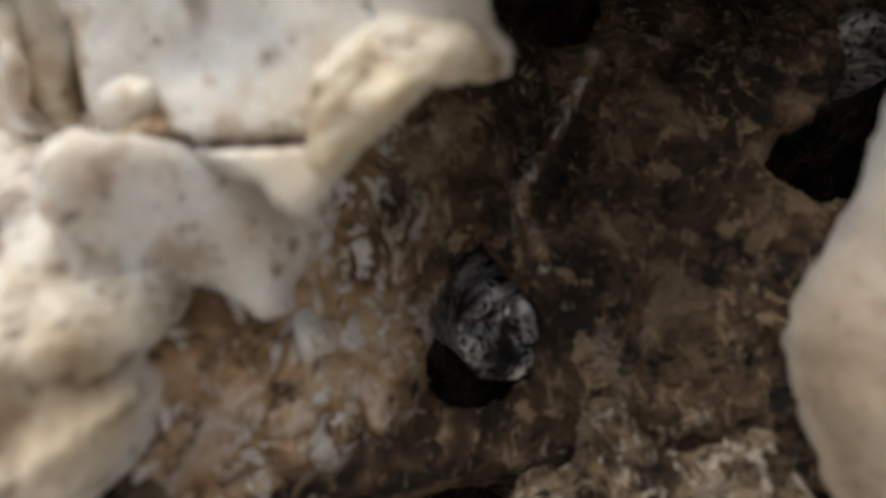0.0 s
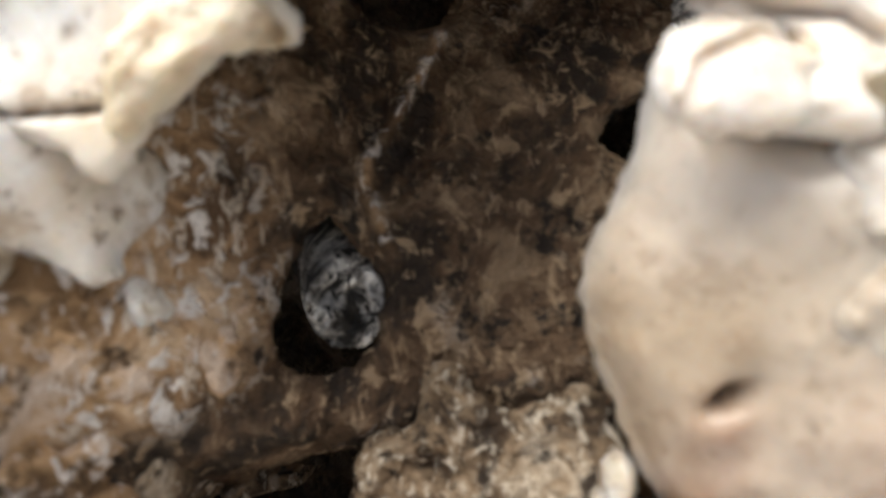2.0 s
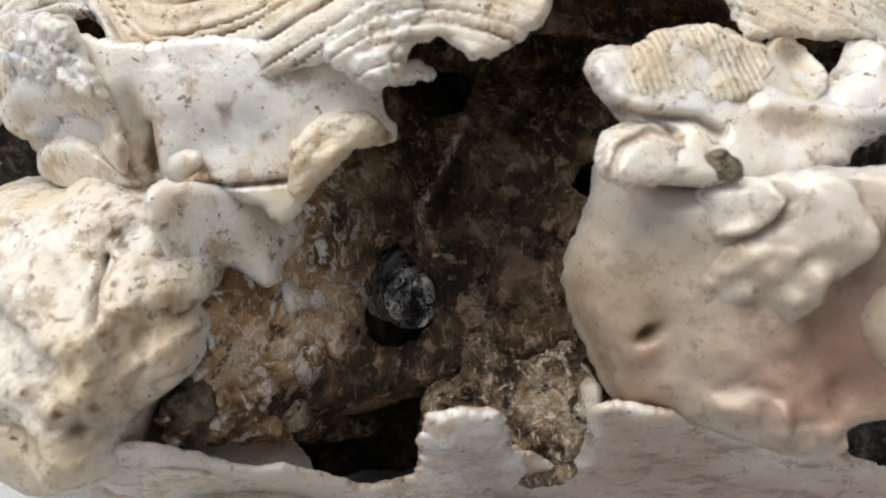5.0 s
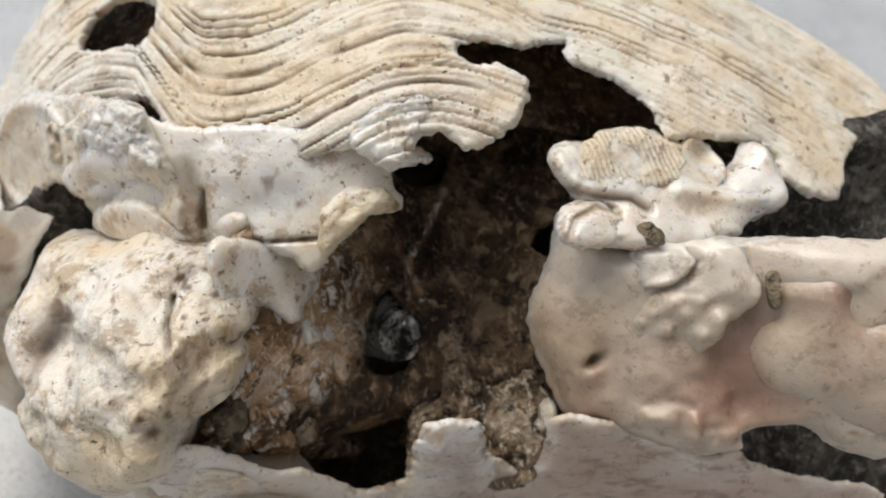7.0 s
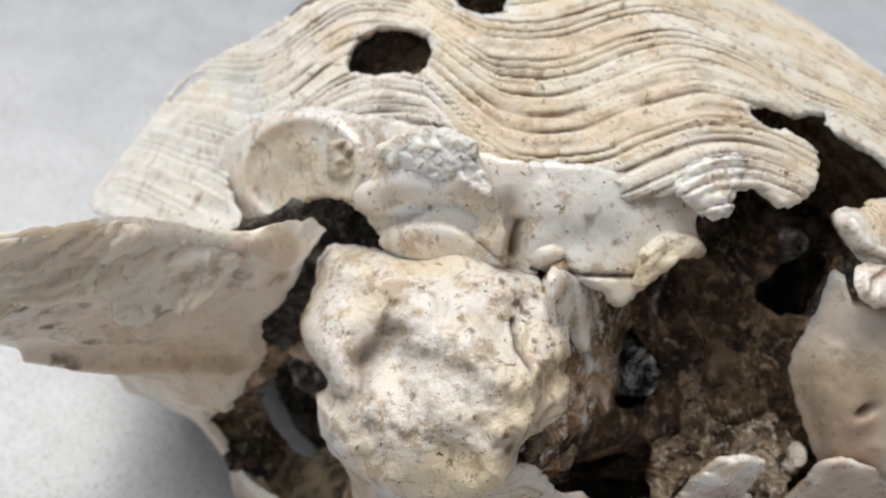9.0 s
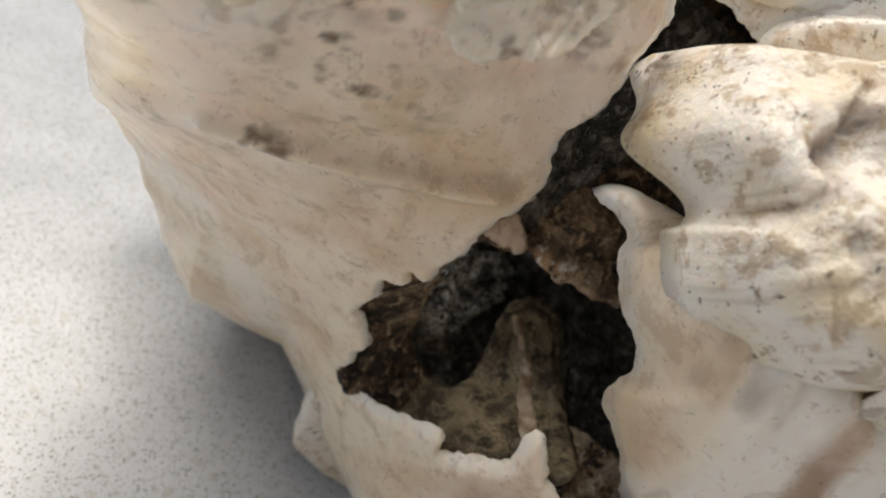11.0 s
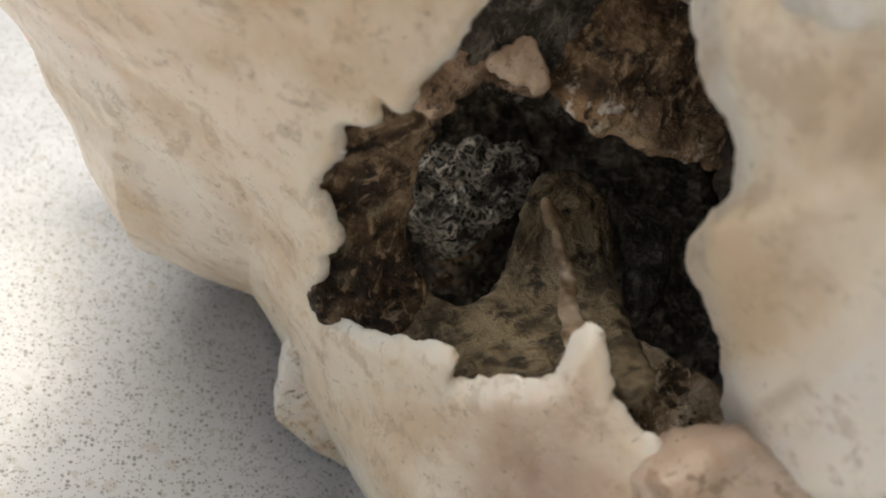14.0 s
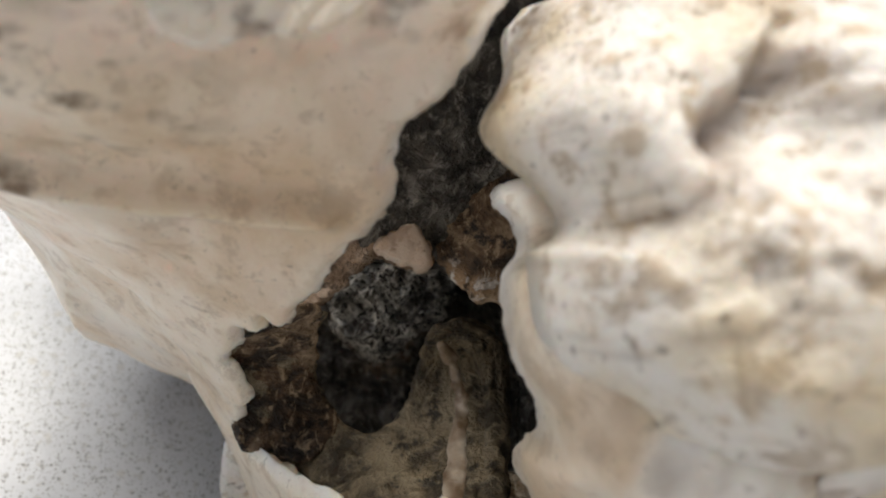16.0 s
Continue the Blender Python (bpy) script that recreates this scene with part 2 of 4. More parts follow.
def curve(text, steps=5):
    """A closed smooth outline through the corners given as text."""
    p = np.array([[float(a) for a in c.split(",")] for c in text.split()])
    a, b, c, d = np.roll(p, 1, 0), p, np.roll(p, -1, 0), np.roll(p, -2, 0)
    out = []
    for k in range(steps):
        t = k / steps
        out.append(0.5 * (2 * b + (c - a) * t + (2 * a - 5 * b + 4 * c - d) * t * t + (3 * b - a - 3 * c + d) * t ** 3))
    return np.stack(out, 1).reshape(-1, 2)


def inside_of(poly, u, v):
    """Signed distance to a closed outline, negative inside."""
    best, odd = np.full(u.shape, 1e9), np.zeros(u.shape, bool)
    for (x0, y0), (x1, y1) in zip(poly, np.roll(poly, -1, 0)):
        ex, ey = x1 - x0, y1 - y0
        t = np.clip(((u - x0) * ex + (v - y0) * ey) / (ex * ex + ey * ey + 1e-12), 0, 1)
        best = np.minimum(best, (u - x0 - t * ex) ** 2 + (v - y0 - t * ey) ** 2)
        if y0 != y1:
            odd ^= ((y0 > v) != (y1 > v)) & (u < ex * (v - y0) / (y1 - y0) + x0)
    return np.where(odd, -1, 1) * np.sqrt(best)


def off_line(text, u, v):
    """Distance to an open line through the corners given as text."""
    p = [[float(a) for a in c.split(",")] for c in text.split()]
    best = np.full(np.shape(u), 1e9)
    for (x0, y0), (x1, y1) in zip(p[:-1], p[1:]):
        ex, ey = x1 - x0, y1 - y0
        t = np.clip(((u - x0) * ex + (v - y0) * ey) / (ex * ex + ey * ey + 1e-12), 0, 1)
        best = np.minimum(best, (u - x0 - t * ex) ** 2 + (v - y0 - t * ey) ** 2)
    return np.sqrt(best)


def along(text, u, v, wide):
    """1 on the line, fading to 0 at both sides."""
    return np.exp(-(off_line(text, u, v) / wide) ** 2)


R2 = 0.70711
FRONT = (np.array([0.08, 0.12, 0.16]), np.array([[1, 0, 0], [0, R2, R2], [0, -R2, R2]]))
SIDE = (np.array([0.0, 0.16, 0.08]), np.array([[0.9507, -0.3102, 0], [0, 0, 1], [-0.3102, -0.9507, 0]]))
NOOK = (np.array([0.02, 0.16, 0.07]), np.array([[0.8526, -0.5226, 0.0], [0.3569, 0.5823, 0.7304], [-0.3817, -0.6227, 0.683]]))


def quadric(c):
    return lambda u, v: c[0] + c[1] * u + c[2] * v + c[3] * u * u + c[4] * u * v + c[5] * v * v


def mesh_object(name, verts, faces, material, parent, label="", smooth=True):
    me = bpy.data.meshes.new(name)
    me.from_pydata(verts, [], faces)
    me.materials.append(material)
    if smooth:
        me.shade_smooth()
    me.update()
    ob = new(name, me)
    ob.parent = parent
    if parent and parent.type == "EMPTY":
        ob.matrix_parent_inverse = parent.matrix_world.inverted()
    return tagged(ob, label)


def sheet(name, material, parent, plane, surf, outline, holes=(), thick=0.35, h=0.08, rag=0.05, edge=0.2, drop=None, relief=None, groove=None, seed=1, label="", fine=1.0, tints=None, worn=0.0):
    """One broken piece: outline and holes in the plane, the surface's height over it, its thickness and rounded broken rim."""
    drop = edge if drop is None else drop
    poly = curve(outline)
    lo, hi = poly.min(0) - 2 * h, poly.max(0) + 2 * h
    us, vs = np.arange(lo[0], hi[0], h), np.arange(lo[1], hi[1], h)
    u, v = np.meshgrid(us, vs)
    sd = inside_of(poly, u, v)
    for hole in holes:
        sd = np.maximum(sd, -inside_of(curve(hole), u, v))
    sd = sd + rag * rough2(u, v, 0.45 if fine else 1.1, seed, 3 if fine else 1) + 0.5 * fine * rag * rough2(u, v, 0.16, seed + 3, 2)
    gv, gu = np.gradient(sd, h)
    keep = sd < 0.55 * h
    cell = keep[:-1, :-1] & keep[1:, :-1] & keep[:-1, 1:] & keep[1:, 1:]
    num = np.arange(u.size).reshape(u.shape)
    quads = np.stack([num[:-1, :-1], num[:-1, 1:], num[1:, 1:], num[1:, :-1]], -1)[cell]
    used = np.zeros(u.size, bool)
    used[quads.ravel()] = True
    cells = np.zeros(u.shape, int)
    for a, b in ((0, 0), (0, 1), (1, 0), (1, 1)):
        cells[a:a + cell.shape[0], b:b + cell.shape[1]] += cell
    on_rim = (cells > 0) & (cells < 4)
    k = np.where(on_rim, np.clip(sd, -1.5 * h, 0.8 * h), 0)
    g2 = np.maximum(gu * gu + gv * gv, 0.3)
    u, v = u - k * gu / g2, v - k * gv / g2
    sd = np.where(on_rim, 0, sd)
    d = np.clip(-sd, 0, None)
    base = surf(u, v)
    round_off = 1 - np.sqrt(np.clip(1 - (1 - np.clip(d / edge, 0, 1)) ** 2, 0, 1))
    top = base - drop * round_off
    if relief is not None:
        top = top + relief(u, v, d)
    low = np.minimum(base - thick * (0.55 + 0.45 * np.clip(d / (2 * edge), 0, 1)) - 0.3 * drop, top - 0.03)
    order = np.full(u.size, -1)
    idx = np.flatnonzero(used)
    order[idx] = np.arange(len(idx))
    q = order[quads]
    n = len(idx)
    uf, vf = u.ravel()[idx], v.ravel()[idx]
    o, axes = plane
    up = o + np.stack([uf, vf, top.ravel()[idx]], 1) @ axes * 0.01
    dn = o + np.stack([uf, vf, low.ravel()[idx]], 1) @ axes * 0.01
    e = np.concatenate([q[:, [0, 1]], q[:, [1, 2]], q[:, [2, 3]], q[:, [3, 0]]])
    key = np.sort(e, 1) @ np.array([n + 1, 1])
    _, first, count = np.unique(key, return_index=True, return_counts=True)
    rim = e[first[count == 1]]
    # a middle ring gives the broken rim its own rough face
    rim_ids = np.unique(rim)
    ring = np.full(n, -1)
    ring[rim_ids] = 2 * n + np.arange(len(rim_ids))
    mid = 0.5 * (up[rim_ids] + dn[rim_ids])
    push = np.stack([gu.ravel()[idx][rim_ids], gv.ravel()[idx][rim_ids], np.zeros(len(rim_ids))], 1)
    mid = mid + push @ axes * 0.01 * (0.10 * min(thick, 0.5) + 0.05 * rough2(uf[rim_ids], vf[rim_ids], 0.2, seed + 9, 2)[:, None])
    faces = np.concatenate([q, q[:, ::-1] + n, np.stack([rim[:, 1], rim[:, 0], ring[rim[:, 0]], ring[rim[:, 1]]], 1),
                            np.stack([ring[rim[:, 1]], ring[rim[:, 0]], rim[:, 0] + n, rim[:, 1] + n], 1)])
    ob = mesh_object(name, np.concatenate([up, dn, mid]).tolist(), faces.tolist(), material, parent, label)
    layers = dict(tints or {})
    if groove is not None:
        layers["groove"] = groove
    for layer, fall in layers.items():
        gr = np.clip(fall(u, v), 0, 1).ravel()[idx]
        if layer == "bare_lit" and worn:
            gr = np.maximum(gr, (np.exp(-(d / worn) ** 2) * np.clip(0.75 + 0.9 * rough2(u, v, 0.5, seed + 5, 3), 0, 1)).ravel()[idx])
        at = ob.data.attributes.new(layer, "FLOAT", "POINT")
        at.data.foreach_set("value", np.concatenate([gr, 0 * gr, (gr if layer != "groove" else 0 * gr)[rim_ids]]).astype(np.float32))
    return ob


# ---- the counter
bm = bmesh.new()
bmesh.ops.create_cube(bm, size=1.0, matrix=Matrix.Translation((0.4, 0.35, -0.02)) @ Matrix.Diagonal((3.3, 2.5, 0.04, 1)))
bmesh.ops.bevel(bm, geom=bm.edges[:], offset=0.003, segments=2, affect="EDGES")
me = bpy.data.meshes.new("countertop")
bm.to_mesh(me)
me.materials.append(QUARTZ)
tagged(new("countertop", me), "white quartz countertop with grey and brown speckles", "countertop", kind="structure")

# ---- plain unseen walls, added behind the camera and beside the counter to block light
PAINT = nodes_of("light_block_paint", 0.8)
PAINT[2].inputs["Base Color"].default_value = (0.34, 0.32, 0.29, 1)
bump(PAINT[1], PAINT[2], tex_noise(PAINT[1], PAINT[3], 120, 3), 0.0005)
for name, size, place in (("light_block_south", (3.8, 0.1, 2.6), (0.3, -1.0, 0.4)), ("light_block_east", (0.1, 2.6, 3.6), (2.15, 0.35, 0.9))):
    bm = bmesh.new()
    bmesh.ops.create_cube(bm, size=1.0, matrix=Matrix.Translation(place) @ Matrix.Diagonal((*size, 1)))
    me = bpy.data.meshes.new(name)
    bm.to_mesh(me)
    me.materials.append(PAINT[0])
    tagged(new(name, me), "plain matt grey wall out of view, added to block light", "wall", kind="structure")

# ---- the shell
shell = tagged(new("broken_seashell"), "large broken cream seashell with brown crusted inside on a speckled counter", "seashell")
shell.location = (0.06, 0.16, 0.0)
bpy.context.view_layer.update()


def wave(u):
    """How the growth lines swing up and down across the shell's back."""
    return 0.62 * np.cos((np.minimum(u, 6.8) - 3.6) * 0.83) - 0.32 * np.clip(u - 5.8, 0, None) - 0.22 * np.clip(u - 8.0, 0, None) + 1.5 * np.clip((-1.0 - u) / 1.7, 0, 1) ** 1.5 - 1.1 * np.exp(-((u + 6.3) / 1.3) ** 2)


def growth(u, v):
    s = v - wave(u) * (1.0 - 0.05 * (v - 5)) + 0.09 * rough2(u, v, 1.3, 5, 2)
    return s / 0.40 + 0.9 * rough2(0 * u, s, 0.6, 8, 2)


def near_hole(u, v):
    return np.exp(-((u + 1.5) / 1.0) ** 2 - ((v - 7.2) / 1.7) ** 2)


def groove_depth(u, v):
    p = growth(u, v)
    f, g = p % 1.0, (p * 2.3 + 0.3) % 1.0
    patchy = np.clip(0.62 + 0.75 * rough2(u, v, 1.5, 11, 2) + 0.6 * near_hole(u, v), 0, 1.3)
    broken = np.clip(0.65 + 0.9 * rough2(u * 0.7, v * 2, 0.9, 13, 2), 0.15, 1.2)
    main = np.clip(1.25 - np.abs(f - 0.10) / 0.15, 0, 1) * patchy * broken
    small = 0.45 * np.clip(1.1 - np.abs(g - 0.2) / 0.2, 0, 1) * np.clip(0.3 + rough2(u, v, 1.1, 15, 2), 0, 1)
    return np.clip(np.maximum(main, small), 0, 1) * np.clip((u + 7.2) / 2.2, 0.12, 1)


def dome_relief(u, v, d):
    swell = 0.18 * np.cos((u - 3.6) * 0.83) * np.clip((v - 3.3) / 3, 0, 1)
    fade = np.clip((v - 3.5) / 1.0, 0, 1)
    terrace = (growth(u, v) % 1.0 - 0.5) * (0.14 + 0.16 * near_hole(u, v))
    return swell * fade + (terrace - 0.17 * groove_depth(u, v)) * fade + (0.10 + 0.22 * np.clip((-5.0 - u) / 2, 0, 1)) * rough2(u, v, 1.0, 22, 2) + 0.04 * rough2(u, v, 0.45, 21, 3)


def dome_bare(u, v):
    s = v - wave(u)
    return np.clip(0.9 * np.clip((6.3 - s) / 1.6, 0, 1) * np.clip(1.0 - 0.12 * np.clip(u - 1, 0, None), 0, 1) + 0.9 * rough2(u, v, 1.4, 24, 3) - 0.15 + 0.4 * np.exp(-((u + 4) / 2.0) ** 2) + 0.5 * np.clip((-4.5 - u) / 2, 0, 1), 0, 0.9)


back_plain = quadric((1.966, 0.624, -0.05725, -0.04943, -0.02488, -0.05252))


def back_fall(u, v):
    return back_plain(u, v) + 0.03 * np.clip(u - 7.5, 0, None) ** 2 - 0.13 * np.clip(-6.0 - u, 0, None) ** 2 * np.clip((v - 2.0) / 4, 0.3, 1.4) - 0.02 * np.clip(-4.3 - u, 0, None) ** 2 * np.clip(v - 6.5, 0, 3) + 0.35 * np.exp(-((u + 5.8) / 1.2) ** 2)


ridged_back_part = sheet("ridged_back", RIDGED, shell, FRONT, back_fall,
      "-12.60,3.70 -11.13,3.46 -8.42,3.12 -7.10,3.40 -7.42,4.62 -7.27,5.47 -6.78,6.20 -5.87,6.51 -4.91,6.21 -4.10,5.62 -3.50,6.04 -2.34,5.93 -1.83,5.20 -1.32,4.83 -0.16,4.95 0.70,4.77 1.14,4.37 1.88,4.46 2.20,4.52 2.56,4.14 3.17,4.08 3.48,4.63 3.93,4.65 4.37,4.29 5.12,4.59 5.72,5.12 5.93,5.72 5.39,6.18 4.92,6.16 4.51,6.63 5.09,6.81 5.86,6.60 6.68,6.73 7.27,6.83 7.17,6.34 8.05,5.82 8.68,5.30 8.88,4.77 8.88,4.50 9.04,4.37 10.42,4.34 11.18,4.23 11.62,3.95 11.66,3.48 11.85,3.14 12.40,2.94 13.02,2.90 13.48,3.22 13.85,3.68 14.37,3.98 15.47,4.35 16.09,4.22 15.50,4.00 17.50,4.60 18.00,6.50 15.50,9.00 12.00,12.00 5.00,14.00 -1.50,12.40 -5.00,10.20 -6.80,9.30 -8.40,8.95 -9.60,8.40 -10.40,7.60 -11.10,6.70 -11.90,5.90 -12.70,5.00 -13.00,4.30",
      holes=("-4.30,8.19 -3.98,8.73 -3.33,8.95 -2.54,8.73 -2.33,8.15 -2.50,7.71 -2.88,7.49 -4.29,7.65", "-1.47,9.74 -1.02,9.38 -0.46,9.45 -0.16,10.03 -0.76,10.48 -1.36,10.28", "-8.35,8.55 -8.95,8.60 -9.60,8.20 -9.85,7.85 -9.20,7.98 -8.60,8.28"),
      thick=0.40, h=0.046, rag=0.10, edge=0.16, relief=dome_relief, groove=lambda u, v: groove_depth(u, v) * np.clip((v - 3.4) / 0.8, 0, 1), tints={"bare_lit": dome_bare}, worn=0.2, label="cream outer wall with wavy growth ridges and holes")

band_fall = quadric((-0.4965, 0.6345, 0.7794, -0.09504, -0.0752, -0.1048))


def band_relief(u, v, d):
    seam = -0.35 * np.exp(-((u + 1.15 + 0.15 * (v - 3.4)) / 0.2) ** 2) * np.clip((4.6 - v) / 0.8, 0, 1)
    r = np.sqrt((u + 5.7) ** 2 + (v - 4.9) ** 2)
    dish = 0.22 * np.exp(-((r - 1.35) / 0.16) ** 2) - 0.30 * np.clip(1 - r / 1.3, 0, 1)
    scoop = -0.30 * np.exp(-((u - 0.3) / 0.9) ** 2 - ((v - 3.4) / 0.6) ** 2)
    return 0.20 * rough2(u, v, 1.6, 31, 3) + 0.03 * rough2(u, v, 0.4, 33, 3) + seam + dish + scoop - 0.22 * along("-0.73,2.77 0.37,2.68 1.38,2.70", u, v, 0.05) - 0.25 * along("-1.03,3.81 -1.09,3.08", u, v, 0.07) - 0.3 * along("-0.57,2.91 -0.20,2.87", u, v, 0.12)


# Slit, crevice and pocket: shallow relief, their shade put into the groove colour.
inner_layer_part = sheet("inner_layer", GLAZED, shell, FRONT, lambda u, v: band_fall(u, v) - 0.05,
      "-7.90,4.53 -7.51,5.83 -5.81,6.51 -3.47,6.02 -1.61,5.23 0.68,5.03 2.85,4.57 3.70,4.38 3.71,4.15 3.02,4.16 2.85,3.89 3.04,3.42 2.94,3.20 2.31,3.04 1.71,2.61 1.51,2.33 1.12,1.96 0.63,2.34 -0.07,2.67 -0.63,2.72 -1.38,2.34 -2.43,2.34 -3.54,2.91 -3.75,3.42 -4.25,3.94 -4.87,4.27 -5.29,4.18 -5.96,3.65 -7.22,3.54 -7.73,3.38",
      thick=0.35, h=0.05, rag=0.09, edge=0.12, relief=band_relief, groove=lambda u, v: np.clip(np.clip(3.0 * rough2(u, v, 0.5, 46, 4) - 1.3, 0, 1) + along("-0.73,2.77 0.37,2.68 1.38,2.70", u, v, 0.05) + along("-1.03,3.81 -1.09,3.08", u, v, 0.07) + along("-0.57,2.91 -0.20,2.87", u, v, 0.12) + 1.8 * rough2(u, v * 2, 0.4, 34, 3) * np.exp(-((v - 2.75) / 0.3) ** 2) + np.exp(-((u + 1.15) / 0.08) ** 2 - ((v - 3.2) / 0.35) ** 2), 0, 1), seed=4, tints={"bare_lit": lambda u, v: np.clip(0.5 + rough2(u, v, 1.5, 36, 2), 0, 1)}, label="smooth glossy white layer under the ridges")
raised_flap_part = sheet("raised_flap", GLAZED, shell, FRONT, lambda u, v: band_fall(u, v) + 0.5, "-3.46,5.82 -2.78,5.82 -2.20,5.57 -2.02,5.08 -1.72,4.60 -1.48,3.81 -1.48,3.09 -1.73,3.16 -2.43,3.71 -3.23,3.81 -4.23,3.92 -4.36,4.36 -3.98,4.75 -3.82,5.36",
      thick=0.5, h=0.045, rag=0.06, edge=0.2, relief=lambda u, v, d: 0.16 * rough2(u, v, 0.45, 35, 3) * np.clip((v - 4.4) / 0.3, 0, 1) + 0.35 * np.abs(rough2(u, v, 0.3, 135, 2)) * along("-3.55,5.17 -3.07,5.20 -2.53,4.88 -2.14,4.45", u, v, 0.3) - 0.25 * along("-3.65,4.08 -2.68,4.03 -2.03,3.71", u, v, 0.3) - 0.45 * np.exp(-((v - 3.85) / 0.45) ** 2 - ((u + 2.4) / 0.8) ** 2),
      groove=lambda u, v: np.clip(0.35 * along("-1.91,4.75 -1.54,3.96 -1.44,3.16", u, v, 0.18) + 0.5 * along("-3.55,5.17 -3.07,5.20 -2.53,4.88 -2.14,4.45", u, v, 0.2) * np.clip(2 * rough2(u, v, 0.3, 136, 2), 0, 1) + np.clip(2.5 * rough2(u, v, 0.4, 45, 2) - 1.0, 0, 1) * (v > 4.4), 0, 1), seed=5, label="raised white flap with crusted top")
sheet("curled_edge", GLAZED, shell, FRONT, lambda u, v: band_fall(u, v) + 0.35, "-3.74,3.34 -3.23,3.67 -2.43,3.64 -1.79,3.23 -1.54,3.02 -1.41,2.76 -2.44,2.63 -3.53,2.98", thick=0.5, h=0.045, rag=0.03, edge=0.25, seed=6)
sheet("broken_tip", CHALK, shell, FRONT, lambda u, v: band_fall(u, v) + 0.2, "1.53,3.37 2.27,3.68 2.76,3.55 2.94,3.20 2.25,3.04 1.47,2.40 1.35,2.86", thick=0.5, h=0.04, rag=0.05, edge=0.2, relief=lambda u, v, d: 0.10 * rough2(u, v, 0.3, 37, 3) + 0.15 * plates(u, v, 0.5, 0.25, 42), groove=lambda u, v: 0.8 * np.clip((u - 2.35) / 0.4, 0, 1) * np.clip(0.5 + 1.5 * rough2(u, v, 0.3, 43, 3), 0, 1), seed=7, label="cream broken tip")
sheet("flap_crust", CHALK, raised_flap_part, FRONT, lambda u, v: band_fall(u, v) + 0.58, "-3.98,5.33 -3.46,5.64 -2.65,5.74 -2.20,5.40 -2.06,5.02 -1.88,4.42 -2.15,4.40 -2.42,4.60 -2.85,4.62 -3.21,4.76 -3.70,4.86", thick=0.25, h=0.03, rag=0.16, edge=0.06,
      relief=lambda u, v, d: 0.30 * plates(u, v, 0.6, 0.25, 141) + 0.10 * np.abs(rough2(u, v, 0.25, 142, 2)) - 0.3 * np.exp(-((u + 3.47) ** 2 + (v - 5.04) ** 2) / 0.02),
      groove=lambda u, v: np.exp(-((u + 3.47) ** 2 + (v - 5.04) ** 2) / 0.02) + 0.6 * plate_edges(u, v, 0.6, 0.25, 141) * np.clip(rough2(u, v, 0.5, 143, 2) + 0.2, 0, 1), tints={"bare_lit": lambda u, v: 0.8 + 0 * u}, seed=66, label="bluish white crust with a dark pit on the flap")
sheet("wart", RIDGED, inner_layer_part, FRONT, lambda u, v: band_fall(u, v) + 0.15, "-5.03,5.52 -4.71,5.77 -4.26,5.57 -4.20,5.14 -4.43,4.80 -4.82,4.76 -5.00,5.08", thick=0.4, h=0.04, rag=0.06, edge=0.3, relief=lambda u, v, d: 0.25 * plates(u, v, 0.4, 0.2, 39) + 0.15 * rough2(u, v, 0.3, 38, 3), groove=lambda u, v: np.clip(0.35 + 1.2 * rough2(u, v, 0.25, 40, 3), 0, 1), seed=9, label="tan rough wart")
sheet("small_swelling", GLAZED, inner_layer_part, FRONT, lambda u, v: band_fall(u, v) + 0.03, "-0.89,2.95 -0.77,3.28 -0.40,3.37 -0.09,3.24 -0.15,2.94 -0.58,2.77", thick=0.4, h=0.04, rag=0.02, edge=0.35, seed=10)
sheet("bare_patch", GLAZED, ridged_back_part, FRONT, lambda u, v: back_fall(u, v) + 0.03, "2.17,4.86 2.79,5.41 3.71,5.40 3.50,4.90 3.16,4.43 3.15,4.12 2.56,4.21 2.11,4.45",
      thick=0.2, h=0.04, rag=0.12, edge=0.12, relief=lambda u, v, d: 0.10 * rough2(u * 0.6 + v, v - u, 0.2, 41, 3) + dome_relief(u, v, d) + 0.06, tints={"bare_lit": lambda u, v: 1.0 + 0 * u}, seed=8, label="rough bluish white patch with no ridges")

wall_fall = quadric((-0.04896, 0.4508, 0.285, 0.01138, -0.1266, -0.01472))


